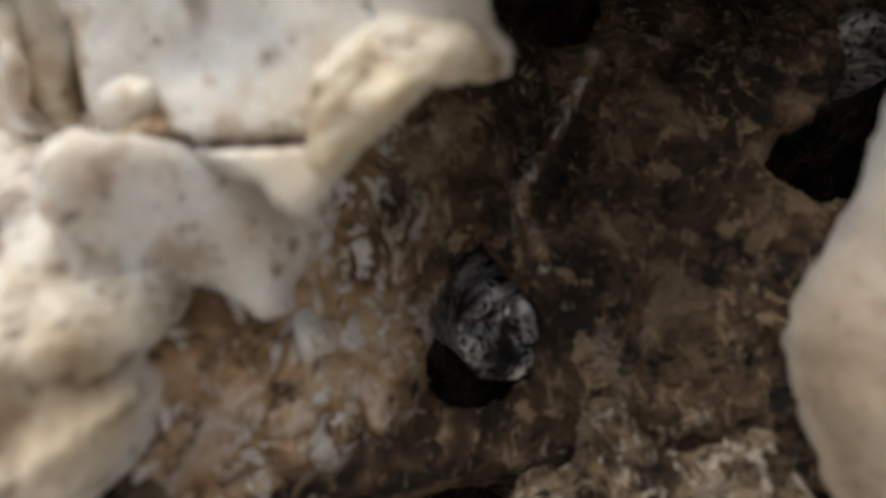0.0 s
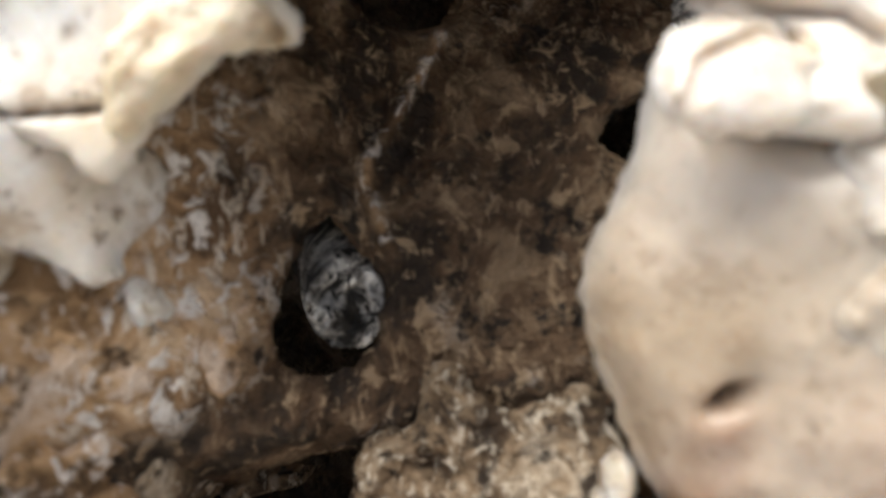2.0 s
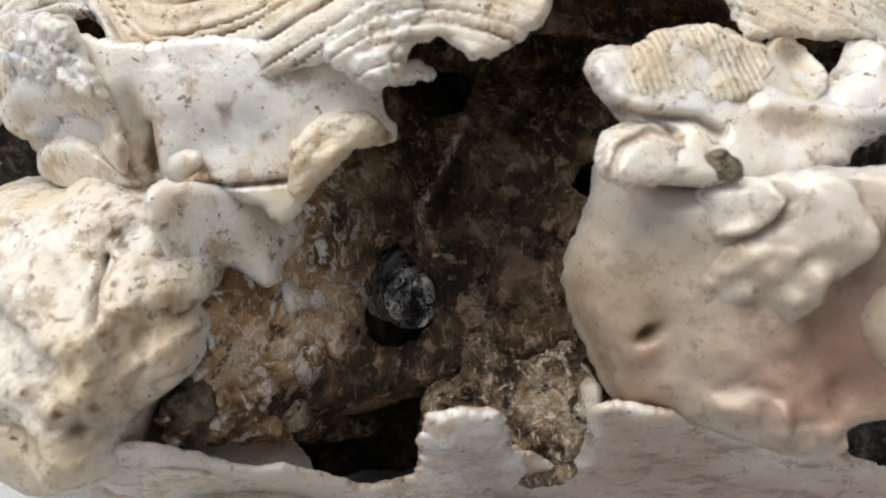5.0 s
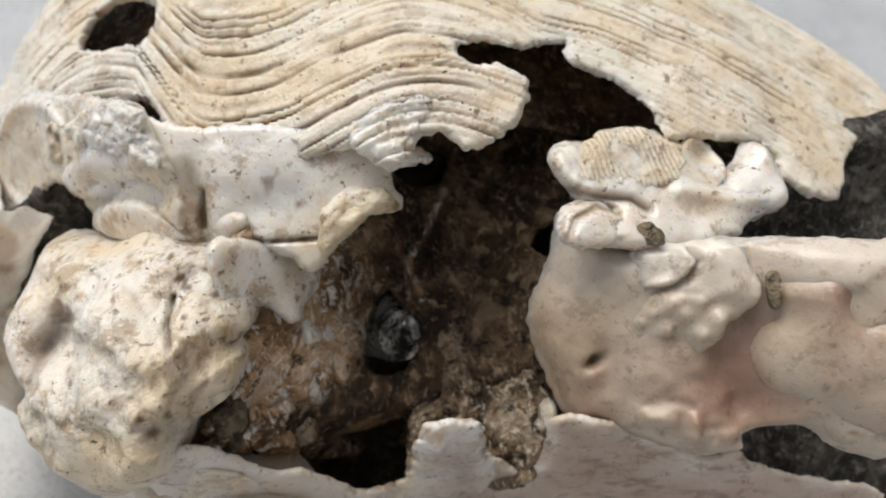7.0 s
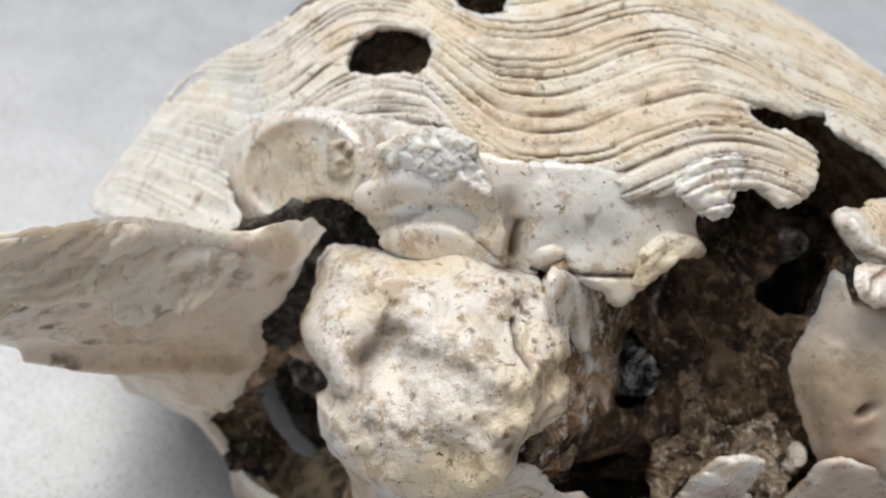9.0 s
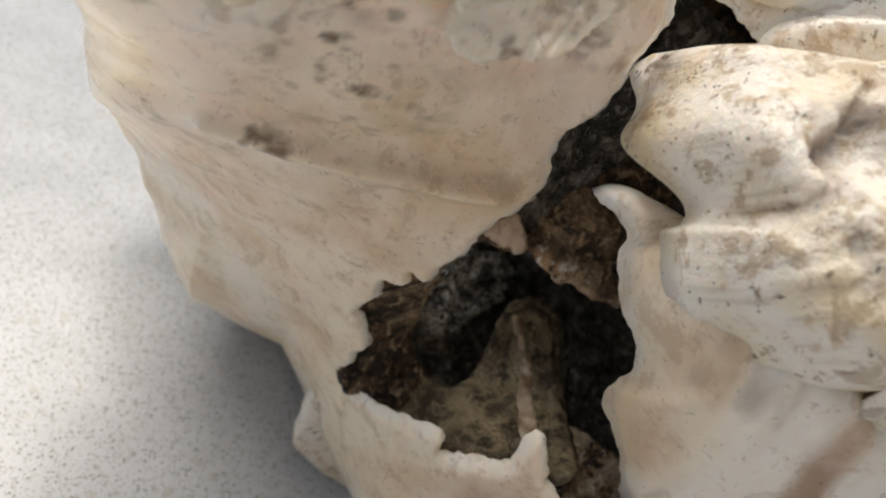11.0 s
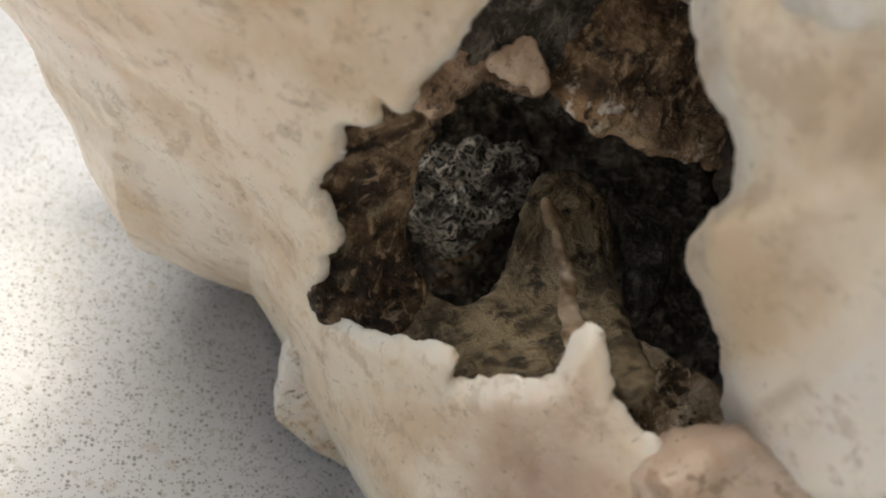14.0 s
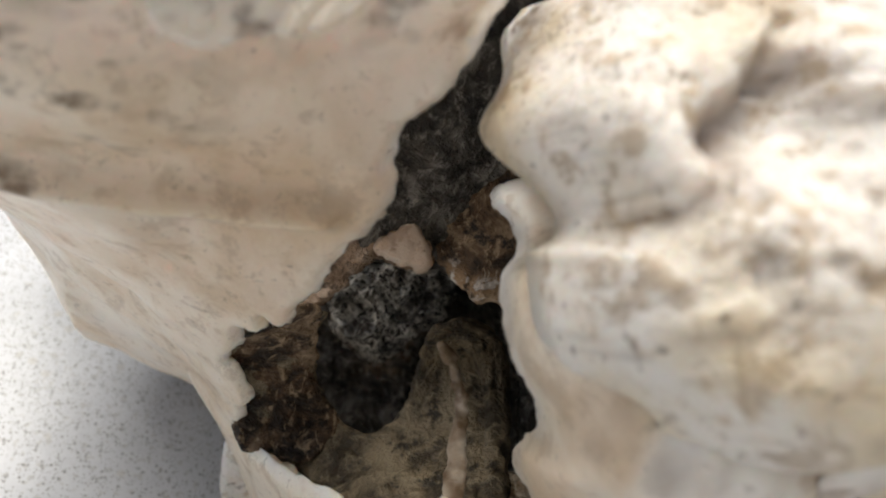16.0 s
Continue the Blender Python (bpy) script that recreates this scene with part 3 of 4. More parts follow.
def wall_relief(u, v, d):
    turn = -(0.10 * np.clip(-3.4 - u, 0, None) ** 2 + 0.22 * np.clip(-5.2 - u, 0, None) ** 2) * (0.25 + 0.75 * np.clip((v - 2.0) / 3, 0, 1)) + (0.45 * np.clip(0.2 - v, 0, None) + 0.1 * np.clip(-1.5 - v, 0, None)) * np.clip((-u - 1) / 3, 0, 1) - 0.07 * np.clip(-3.5 - v, 0, None) ** 2
    crest = 0.30 * np.exp(-((v - 6.0 + 0.35 * u) / 0.8) ** 2) * np.clip((1.5 - u) / 3, 0, 1)
    flakes = np.clip((v - 6.8) / 1.2, 0, 1)
    dent = -0.60 * np.exp(-((u + 4.3) / 0.42) ** 2 - ((v - 10.2) / 1.0) ** 2)
    fold = 0.42 * along("-3.9,4.20 -2.8,4.40 -1.76,4.55 0.31,4.72 1.1,5.0", u, v, 0.24) - 0.14 * along("-3.6,5.0 -1.8,5.3 0.6,5.5", u, v, 0.5)
    end = -0.55 * np.clip(u - 1.55, 0, None) * np.clip((v - 7.0) / 0.6, 0, 1)
    return turn + crest + dent + fold + end + 0.16 * rough2(u, v, 1.8, 51, 3) + 0.16 * rough2(0.4 * u + 0.25 * v, v - 0.4 * u, 1.1, 50, 2) + (0.20 * rough2(u, v, 0.9, 53, 3) + 0.45 * plates(u, v, 1.7, 0.22, 52)) * flakes


def wall_dirt(u, v):
    smudge = np.clip(1.5 * rough2(u, v * 1.3, 0.7, 58, 4) - 0.45, 0, 1) * np.clip((v - 5.5) / 2, 0, 1)
    speck = np.clip(3.2 * rough2(u, v * 1.4, 0.35, 61, 4) - 0.55, 0, 1) * (along("-3.3,9.2 -2.77,8.6 -2.35,7.2 -1.7,6.3", u, v, 1.0) + 0.9 * along("-3.7,4.5 -2.6,4.5", u, v, 0.25) + 0.6 * along("0.2,8.0 1.4,8.2 2.0,7.7", u, v, 0.4))
    return np.clip(speck + 0.7 * smudge + 0.45 * plate_edges(u, v, 1.6, 0.2, 52) * np.clip((v - 6.8) / 1.2, 0, 1) * np.clip(rough2(u, v, 0.9, 59, 2), 0, 1), 0, 1)


# Upper part tinted whiter to stand in for light it doesn't catch.
side_wall_part = sheet("side_wall", SMOOTH, shell, SIDE, wall_fall,
      "-5.20,10.40 -5.00,11.60 -4.43,11.95 -3.94,11.74 -3.37,11.33 -2.80,11.10 -1.57,10.67 -0.40,9.98 0.95,9.42 2.21,9.15 2.65,8.29 2.36,7.79 2.22,7.17 1.70,6.42 1.75,5.80 1.89,5.13 1.54,4.28 1.33,3.39 1.09,2.66 0.89,2.14 0.54,2.27 0.58,1.75 0.22,1.44 0.23,0.82 0.06,0.03 0.24,-0.15 0.62,-0.75 0.52,-1.97 0.73,-2.86 1.75,-2.08 2.53,-1.40 2.92,-1.10 3.06,-1.59 3.61,-0.95 4.19,-0.42 4.31,0.30 4.34,0.62 4.46,0.64 4.66,0.50 5.08,0.02 5.48,-0.15 5.79,-0.14 6.00,-0.90 5.40,-3.20 4.00,-5.20 2.40,-6.60 0.80,-7.40 -2.00,-7.50 -4.20,-6.20 -5.90,-3.40 -6.90,0.20 -6.60,3.40 -6.00,6.40 -5.40,8.70",
      thick=0.45, h=0.065, rag=0.09, edge=0.22, relief=wall_relief, groove=wall_dirt, tints={"bare_lit": lambda u, v: np.clip(0.8 * rough2(u, v, 2.2, 56, 2) + 0.75 * np.clip((v - 5.0) / 2.5, 0, 1) + 0.25 * np.clip((-2.0 - u) / 3, 0, 1) + 0.8 * along("-4.63,11.33 -4.25,10.97 -4.23,9.93", u, v, 0.8), 0, 0.85) * (1 - 0.9 * np.exp(-((u - 4.7) / 1.1) ** 2 - ((v + 1.9) / 1.8) ** 2)), "blush": lambda u, v: 0.95 * np.exp(-((u - 4.7) / 1.1) ** 2 - ((v + 1.9) / 1.8) ** 2) + 0.55 * np.clip((u - 1.6) / 0.4, 0, 1) * np.clip((v - 7.0) / 0.5, 0, 1)}, worn=0.13, seed=12, label="smooth cream side wall with a jagged hole")
sheet("scar", SMOOTH, side_wall_part, SIDE, lambda u, v: wall_fall(u, v) + wall_relief(u, v, 0) + 0.34 - 0.50 * (v - 8.6) + 0.10 * (u + 0.2), "-1.13,8.47 -1.32,8.82 -1.11,9.61 -0.56,9.84 0.47,9.43 1.13,9.00 1.03,8.35 0.32,7.91 -0.23,7.71 -0.85,7.80", thick=0.5, h=0.04, rag=0.14, edge=0.07,
      relief=lambda u, v, d: 0.42 * plates(u, v, 0.8, 0.2, 55) + 0.12 * rough2(u, v, 0.35, 54, 3), groove=lambda u, v: np.clip(2.5 * rough2(u, v, 0.4, 56, 3) - 0.9, 0, 1), tints={"bare_lit": lambda u, v: 0.6 + 0.5 * rough2(u, v, 0.5, 159, 2)}, seed=33, label="chipped chalky patch on the side wall")
sheet("wall_plate", SMOOTH, side_wall_part, SIDE, lambda u, v: wall_fall(u, v) + wall_relief(u, v, 0) + 0.30 - 0.10 * (v - 9.5), "-3.85,9.51 -3.76,10.68 -3.30,11.17 -2.29,10.84 -1.11,10.34 -0.44,9.80 -1.07,9.44 -1.53,8.80 -2.32,8.86 -3.00,8.17 -3.65,7.82", thick=0.5, h=0.04, rag=0.14, edge=0.09,
      relief=lambda u, v, d: 0.55 * plates(u, v, 1.0, 0.25, 155) + 0.10 * rough2(u, v, 0.5, 156, 2), tints={"bare_lit": lambda u, v: 0.5 + 0.5 * rough2(u, v, 0.8, 158, 2)}, groove=lambda u, v: 0.45 * plate_edges(u, v, 1.0, 0.25, 155) * np.clip(rough2(u, v, 0.6, 157, 2) + 0.2, 0, 1), seed=60, label="raised chalky plate on the side wall")
sheet("foot_chip", CHALK, shell, SIDE, lambda u, v: -1.4 + 0 * u, "0.23,-4.19 0.20,-4.87 0.21,-5.79 0.46,-7.25 1.05,-7.60 2.01,-7.96 3.26,-8.16 4.25,-8.44 4.45,-7.27 2.69,-6.29 1.24,-5.08", thick=1.2, rag=0.05, edge=0.3, relief=lambda u, v, d: 0.15 * rough2(u, v, 0.8, 57, 3), seed=13)

# the nook behind the side hole
shelf_fall = quadric((-1.005, -0.5035, 0.3216, 0.2956, -0.6425, 0.3655))


def shelf_level(u, v):
    return np.clip(shelf_fall(u, v), -2, 2.5)


sheet("brown_shelf", OLIVE, shell, NOOK, lambda u, v: shelf_level(u, v) - 0.4 * np.clip(-0.9 - v, 0, None), "-1.31,1.27 -1.65,0.90 -1.90,0.00 -1.25,-1.54 0.00,-1.51 1.30,-1.59 3.02,-0.98 3.50,-0.19 3.44,1.41 2.87,2.58 2.27,2.89 1.67,2.70 1.35,2.37 1.35,1.73 1.42,1.15 1.53,0.56 1.28,-0.12 1.01,-0.33 0.51,-0.36 -0.14,0.05 -0.50,0.65 -0.59,1.28 -0.44,1.79 -0.89,1.53",
      thick=0.3, h=0.05, rag=0.05, edge=0.12, relief=lambda u, v, d: 0.04 * rough2(u, v, 0.4, 62, 3), seed=14, label="olive brown shelf with a round notch")
sheet("flaky_layer", BROWN, shell, NOOK, lambda u, v: shelf_level(u, v) + 0.12, "-1.72,0.94 -1.33,1.38 -0.82,1.74 -0.49,1.79 -0.55,1.29 -0.47,0.65 -0.16,0.03 0.39,-0.37 0.34,-1.21 -0.62,-1.52 -1.14,-1.61 -1.42,-1.14 -1.29,-0.36 -1.78,-0.04 -1.57,0.59", thick=0.3, h=0.04, rag=0.08, edge=0.1,
      relief=lambda u, v, d: 0.25 * plates(u, v, 0.5, 0.2, 63) + 0.15 * rough2(u, v, 0.4, 65, 3), seed=39, label="reddish brown flaky layer")
sheet("grey_panel", GREYISH, shell, NOOK, lambda u, v: -2.0 - 0.15 * (u - 3.6) ** 2, "3.00,2.95 3.40,3.15 4.10,3.00 4.50,2.10 4.40,1.20 4.05,1.10 3.55,2.10", thick=0.3, h=0.05, rag=0.03, edge=0.3,
      relief=lambda u, v, d: 0.04 * rough2(u, v, 0.8, 73, 2), seed=65, label="smooth grey inner wall")
sheet("nook_floor", MOUND, shell, NOOK, lambda u, v: -0.5 + 0 * u, "3.4,0.2 5.0,0.6 6.6,-0.2 6.2,-2.4 4.4,-2.2 3.4,-1.0", thick=0.3, h=0.05, rag=0.06, edge=0.15,
      relief=lambda u, v, d: 0.25 * rough2(u, v, 0.5, 68, 4), seed=40)
fold_part = sheet("fold", OLIVE, shell, NOOK, lambda u, v: shelf_level(u, v) + 0.25, "1.38,2.25 1.52,2.62 1.85,2.85 2.35,2.90 2.92,2.55 3.42,1.80 3.76,1.08 4.08,0.25 4.20,-0.35 3.95,-0.70 3.60,-0.50 3.35,0.30 2.70,1.45 2.05,2.05", thick=1.6, h=0.04, rag=0.03, edge=0.7, drop=0.9, seed=15)
sheet("fold_rim", LIP, fold_part, NOOK, lambda u, v: shelf_level(u, v) + 0.10, "1.42,2.10 1.58,2.30 1.92,2.16 2.40,1.72 2.82,1.04 3.18,0.30 3.42,-0.22 3.27,-0.49 3.09,-0.52 2.97,-0.26 2.66,0.66 2.12,1.56 1.66,1.96", thick=0.6, h=0.03, rag=0.12, edge=0.3, drop=0.16, relief=lambda u, v, d: 0.08 * rough2(u, v, 0.35, 161, 3), groove=lambda u, v: np.clip(0.25 + 0.45 * np.clip((v - 0.3) / 1.4, 0, 1) + 1.3 * rough2(u, v, 0.3, 163, 3), 0, 1), seed=16, label="cream worn rim of the fold")
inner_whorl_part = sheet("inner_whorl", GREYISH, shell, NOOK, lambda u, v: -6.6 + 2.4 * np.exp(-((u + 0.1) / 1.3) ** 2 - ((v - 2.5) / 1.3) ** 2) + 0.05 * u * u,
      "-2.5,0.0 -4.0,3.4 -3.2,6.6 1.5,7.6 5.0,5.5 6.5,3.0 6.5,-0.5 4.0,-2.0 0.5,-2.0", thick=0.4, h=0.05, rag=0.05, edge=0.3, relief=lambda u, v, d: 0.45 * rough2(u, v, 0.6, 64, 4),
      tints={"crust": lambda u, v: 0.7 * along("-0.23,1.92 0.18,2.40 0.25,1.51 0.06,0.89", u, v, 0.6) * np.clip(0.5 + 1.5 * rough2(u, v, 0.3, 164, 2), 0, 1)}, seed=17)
sheet("webbed_crust", GREY_WEB, inner_whorl_part, NOOK, lambda u, v: -2.75 - 0.6 * np.clip(1.5 - v, 0, None) - 0.3 * np.clip(u - 0.6, 0, None), "-1.40,1.70 -1.26,2.72 -0.64,3.35 0.30,3.70 1.20,3.55 1.15,2.80 0.95,2.05 0.62,1.30 0.10,0.75 -0.75,0.90", thick=0.4, h=0.04, rag=0.2, edge=0.5, relief=lambda u, v, d: 0.5 * rough2(u, v, 0.4, 165, 3) - 0.5, seed=61, label="grey and white webbed crust")
sheet("hanging_crust", BROWN, shell, NOOK, quadric((-0.5793, 0, 0.35, 0, 0, 0)), "-0.04,4.36 0.61,3.81 1.12,3.50 1.79,3.32 2.32,3.41 2.87,3.43 3.50,3.63 3.99,4.21 1.86,8.14 -1.82,6.63 -1.14,4.70 -0.46,4.07", thick=0.4, h=0.05, rag=0.10, edge=0.2,
      relief=lambda u, v, d: 0.25 * rough2(u, v, 0.7, 66, 4) + 0.35 * plates(u, v, 0.8, 0.2, 67), tints={"crust": lambda u, v: np.clip((3.9 - v) / 0.5 + rough2(u, v, 0.7, 69, 2) - 0.3, 0, 0.8)}, seed=18, label="brown crusted wall hanging in the gap")
inner_band_part = sheet("inner_band", BAND, shell, NOOK, lambda u, v: 1.15 - 0.25 * (u + 0.5), "-1.60,1.75 -0.95,1.62 -0.62,1.95 -0.42,2.55 -0.22,3.08 0.30,3.14 0.86,3.34 0.60,3.80 0.20,4.35 -0.50,4.70 -1.30,3.60 -1.80,2.60", thick=0.25, h=0.035, rag=0.10, edge=0.12,
      relief=lambda u, v, d: 0.22 * plates(u, v, 0.6, 0.2, 171) + 0.10 * rough2(u, v, 0.4, 172, 3), seed=64, label="tan and brown broken inner band")
sheet("pale_splinter", PINKISH, inner_band_part, NOOK, lambda u, v: 1.42 - 0.25 * (u + 0.5), "-0.18,3.26 -0.02,3.70 0.14,4.02 0.40,3.92 0.70,3.62 0.80,3.38 0.35,3.24", thick=0.2, h=0.03, rag=0.10, edge=0.06, relief=lambda u, v, d: 0.08 * rough2(u, v, 0.4, 173, 2), groove=lambda u, v: np.clip(2 * rough2(u, v, 0.35, 174, 2) - 0.2, 0, 1) * np.clip((v - 3.5) / 0.4, 0, 1), seed=19, label="pale pinkish splinter")

# the knob in the middle
knob_fall = quadric((2.031, -0.6517, 0.0008013, -0.2215, 0.0327, -0.221))


def knob_relief(u, v, d):
    dent = -0.45 * np.exp(-((u + 3.8) / 0.35) ** 2 - ((v - 0.8) / 0.6) ** 2)
    crust = np.clip(0.75 + 1.6 * rough2(u, v, 1.6, 74, 2), 0, 1)
    lump = 0.55 * np.exp(-((u + 2.2) / 0.7) ** 2 - ((v + 1.3) / 0.6) ** 2) + 0.30 * np.exp(-((u + 4.3) / 0.35) ** 2 - ((v + 1.6) / 0.3) ** 2)
    lip_edge = 0.30 * along("-0.15,1.0 -0.25,0.3 -0.7,-0.45 -0.95,-0.9", u, v, 0.14) - 0.35 * along("-0.95,0.5 -1.2,-0.2 -1.4,-0.6", u, v, 0.45)
    cracks = -0.30 * along("-1.55,1.75 -1.62,1.25 -1.5,0.95", u, v, 0.06)
    chips = (0.13 * plates(u, v, 0.75, 0.24, 174) + 0.07 * rough2(u, v, 0.3, 175, 3)) * crust
    return lump + lip_edge + cracks + chips + 0.50 * rough2(u, v, 2.0, 71, 2) + 0.32 * rough2(u, v, 0.9, 77, 2) + 0.70 * plates(u, v, 1.9, 0.2, 73) * crust + 0.14 * np.abs(rough2(u, v, 0.8, 79, 2)) - 0.45 * along("-4.42,0.68 -3.90,1.37", u, v, 0.3) + 0.2 * along("-4.90,1.09 -4.61,0.10 -4.40,-0.81", u, v, 0.5) + dent + 0.06 * rough2(u, v, 0.25, 72, 2) * crust


def knob_dirt_shade(u, v):
    crust = np.clip(0.75 + 1.6 * rough2(u, v, 1.6, 74, 2), 0, 1)
    speck = np.clip(3.4 * rough2(u, v, 0.16, 176, 3) - 1.0, 0, 1) * (0.35 + along("-1.8,2.5 -1.5,1.9 -1.0,1.4 -0.5,1.0", u, v, 0.7) + 0.7 * along("-3.4,-0.2 -2.4,0.0 -1.6,-0.2", u, v, 0.35))
    # A crack and two small holes, their shade drawn in colour.
    cracks = along("-1.55,1.75 -1.62,1.25 -1.5,0.95", u, v, 0.06)
    dots = np.exp(-((u + 4.87) ** 2 + (v + 0.08) ** 2) / 0.012) + np.exp(-((u + 1.92) ** 2 + (v + 0.60) ** 2) / 0.012)
    return np.clip(speck + cracks + dots + 0.3 * plate_edges(u, v, 0.75, 0.24, 174) * crust * np.clip(0.4 + 1.5 * rough2(u, v, 0.9, 177, 2), 0, 1) + 0.45 * plate_edges(u, v, 1.9, 0.2, 73) * crust * np.clip(0.5 + rough2(u, v, 0.8, 76, 2), 0, 1) + 0.4 * np.clip(rough2(u, v, 0.5, 75, 3) - 0.05, 0, 1) * crust + 0.45 * along("-4.42,0.68 -3.90,1.37", u, v, 0.25), 0, 1)


sheet("knob", CHALK, shell, FRONT, lambda u, v: knob_fall(u, v) + 0.36 * np.clip(-2.8 - u, 0, None), "-4.95,3.07 -4.14,3.18 -2.84,2.97 -1.22,2.88 -0.40,2.71 -0.02,1.93 -0.08,1.55 -0.50,0.83 -0.32,0.45 -0.54,-0.16 -1.20,-0.75 -1.45,-1.14 -2.06,-1.87 -2.82,-2.42 -3.62,-2.38 -4.17,-2.25 -4.85,-1.54 -5.20,-0.87 -5.35,-0.33 -5.10,-0.13 -5.45,0.90 -5.34,1.88",
      thick=3.5, h=0.05, fine=0.0, rag=0.30, edge=0.9, drop=1.2, relief=knob_relief, groove=knob_dirt_shade, tints={"bare_lit": lambda u, v: np.clip(1.4 * rough2(u, v, 1.3, 78, 3) + 0.1 + along("-3.79,0.91 -3.45,1.34", u, v, 0.35), 0, 0.95), "blush": lambda u, v: 0.6 * along("-4.60,0.42 -4.25,0.95 -3.75,1.50", u, v, 0.24) + 0.25 * along("-1.0,0.4 -1.25,-0.3", u, v, 0.4)}, seed=20, label="rough chalky white broken knob")

# the lower wall
base_fall = quadric((3.391, -0.1214, 1.089, 0.01253, -0.04578, -0.04244))


def base_relief(u, v, d):
    return 0.18 * rough2(u, v, 1.3, 81, 3) + 0.05 * rough2(u, v, 0.35, 82, 3) * (u > 5.5) + 0.25 * np.exp(-((u - 3.5) / 0.3) ** 2 - ((v + 1.9) / 0.4) ** 2)


lower_wall_part = sheet("lower_wall", PINKISH, shell, FRONT, lambda u, v: base_fall(u, v) - 0.1 * np.clip(-1.5 - u, 0, None) ** 2, "-2.50,-1.50 -2.00,-1.00 -1.09,-1.21 -0.80,-1.46 -0.02,-2.19 0.61,-2.32 1.07,-2.63 1.52,-3.14 2.12,-3.36 3.06,-2.95 3.10,-1.79 3.19,-1.23 3.59,-1.15 4.12,-1.22 4.44,-1.46 4.51,-2.07 4.83,-2.51 5.67,-2.99 5.93,-2.45 5.85,-1.57 5.99,-1.32 6.42,-1.30 8.27,-2.05 9.58,-2.81 10.13,-2.54 10.50,-2.89 11.76,-3.45 13.47,-3.78 14.00,-4.80 15.00,-6.00 12.00,-8.50 6.00,-9.50 0.60,-8.50 -1.00,-6.20 -2.20,-4.20",
      thick=0.45, h=0.05, rag=0.08, edge=0.14, drop=0.10, relief=base_relief, groove=lambda u, v: np.clip(2.6 * rough2(u * 0.5, v * 1.6, 0.35, 83, 3) - 0.55, 0, 1) * np.exp(-((u - 8.2) / 2.6) ** 2 - ((v + 3.4) / 1.2) ** 2), tints={"bare_lit": lambda u, v: np.clip(0.1 + 0.9 * rough2(u, v, 1.4, 85, 2) + 0.9 * np.clip((3.2 - u) / 1.5, 0, 1), 0, 0.95) * (1 - along("3.94,-2.24 4.27,-3.62 4.78,-4.65", u, v, 0.9)), "blush": lambda u, v: 0.8 * along("3.94,-2.24 4.27,-3.62 4.78,-4.65", u, v, 0.6) + 0.6 * along("-1.96,-1.98 -1.11,-2.68 -0.71,-3.92", u, v, 0.5)}, worn=0.2, seed=21, label="pinkish cream lower wall of the opening")
sheet("white_pillar", GLAZED, lower_wall_part, FRONT, lambda u, v: base_fall(u, v) + 0.12, "2.24,-5.01 2.83,-2.93 3.12,-1.75 3.21,-1.26 3.59,-1.08 4.11,-1.18 4.42,-1.46 4.66,-2.43 5.32,-3.62 6.21,-5.14 5.00,-7.19 2.99,-7.57", thick=0.35, h=0.045, rag=0.14, edge=0.16, drop=0.12, relief=lambda u, v, d: 0.12 * rough2(u, v, 0.7, 87, 3) + 0.28 * np.exp(-((u - 3.45) / 0.22) ** 2 - ((v + 1.75) / 0.25) ** 2) - 0.10 * np.clip((u - 4.0) / 0.8, 0, 1),
      tints={"blush": lambda u, v: 0.8 * along("3.94,-2.24 4.27,-3.62 4.78,-4.65", u, v, 0.6)}, seed=41, label="rounded glossy white stump")
sheet("lower_pad", GLAZED, lower_wall_part, FRONT, lambda u, v: base_fall(u, v) + 0.1 - 0.1 * np.clip(-1.5 - u, 0, None) ** 2, "-1.64,-1.76 -0.90,-1.76 -0.24,-2.36 -0.20,-3.26 -0.60,-4.89 -2.00,-4.48 -2.13,-3.00", thick=0.4, h=0.06, rag=0.06, edge=0.3,
      relief=lambda u, v, d: 0.15 * rough2(u, v, 0.9, 86, 3), seed=34)
# Pale bands: partly the column's own, partly highlight painted into the colour.
column_part = sheet("column", SMOOTH, shell, NOOK, lambda u, v: 8.0 + 1.1 * (v - 3.5) - 0.7 * np.clip(v - 2.4, 0, None) ** 2, "1.91,5.84 1.41,4.88 2.02,4.20 2.09,3.50 2.99,2.43 3.47,1.89 3.53,1.45 4.23,0.85 4.98,0.23 5.47,-0.17 5.40,-0.58 5.61,-1.24 6.50,-1.65 6.50,-2.40 8.20,-2.40 9.50,-1.00 9.50,2.00 8.00,4.00 5.00,5.00 3.00,5.40",
      thick=2.0, h=0.06, fine=0.0, rag=0.20, edge=2.0, drop=2.3, relief=lambda u, v, d: 0.40 * rough2(u, v, 1.5, 84, 3) + 0.60 * rough2(u + 0.3 * v, 0.3 * v, 0.8, 89, 2), groove=lambda u, v: 0.5 * np.clip(2.0 * rough2(u + 0.3 * v, 0.5 * v, 0.6, 188, 4) - 0.6, 0, 1), tints={"bare_lit": lambda u, v: np.clip(0.75 + 2.0 * rough2(u + 0.3 * v, 0.25 * v, 0.9, 187, 2), 0, 0.95), "blush": lambda u, v: 0.7 * along("6.54,2.19 7.02,1.67 7.47,1.03", u, v, 0.8) + 0.2 * np.clip(-0.6 - 2.5 * rough2(u + 0.3 * v, 0.25 * v, 0.9, 187, 2), 0, 1)}, seed=31, label="cream column under the knob")

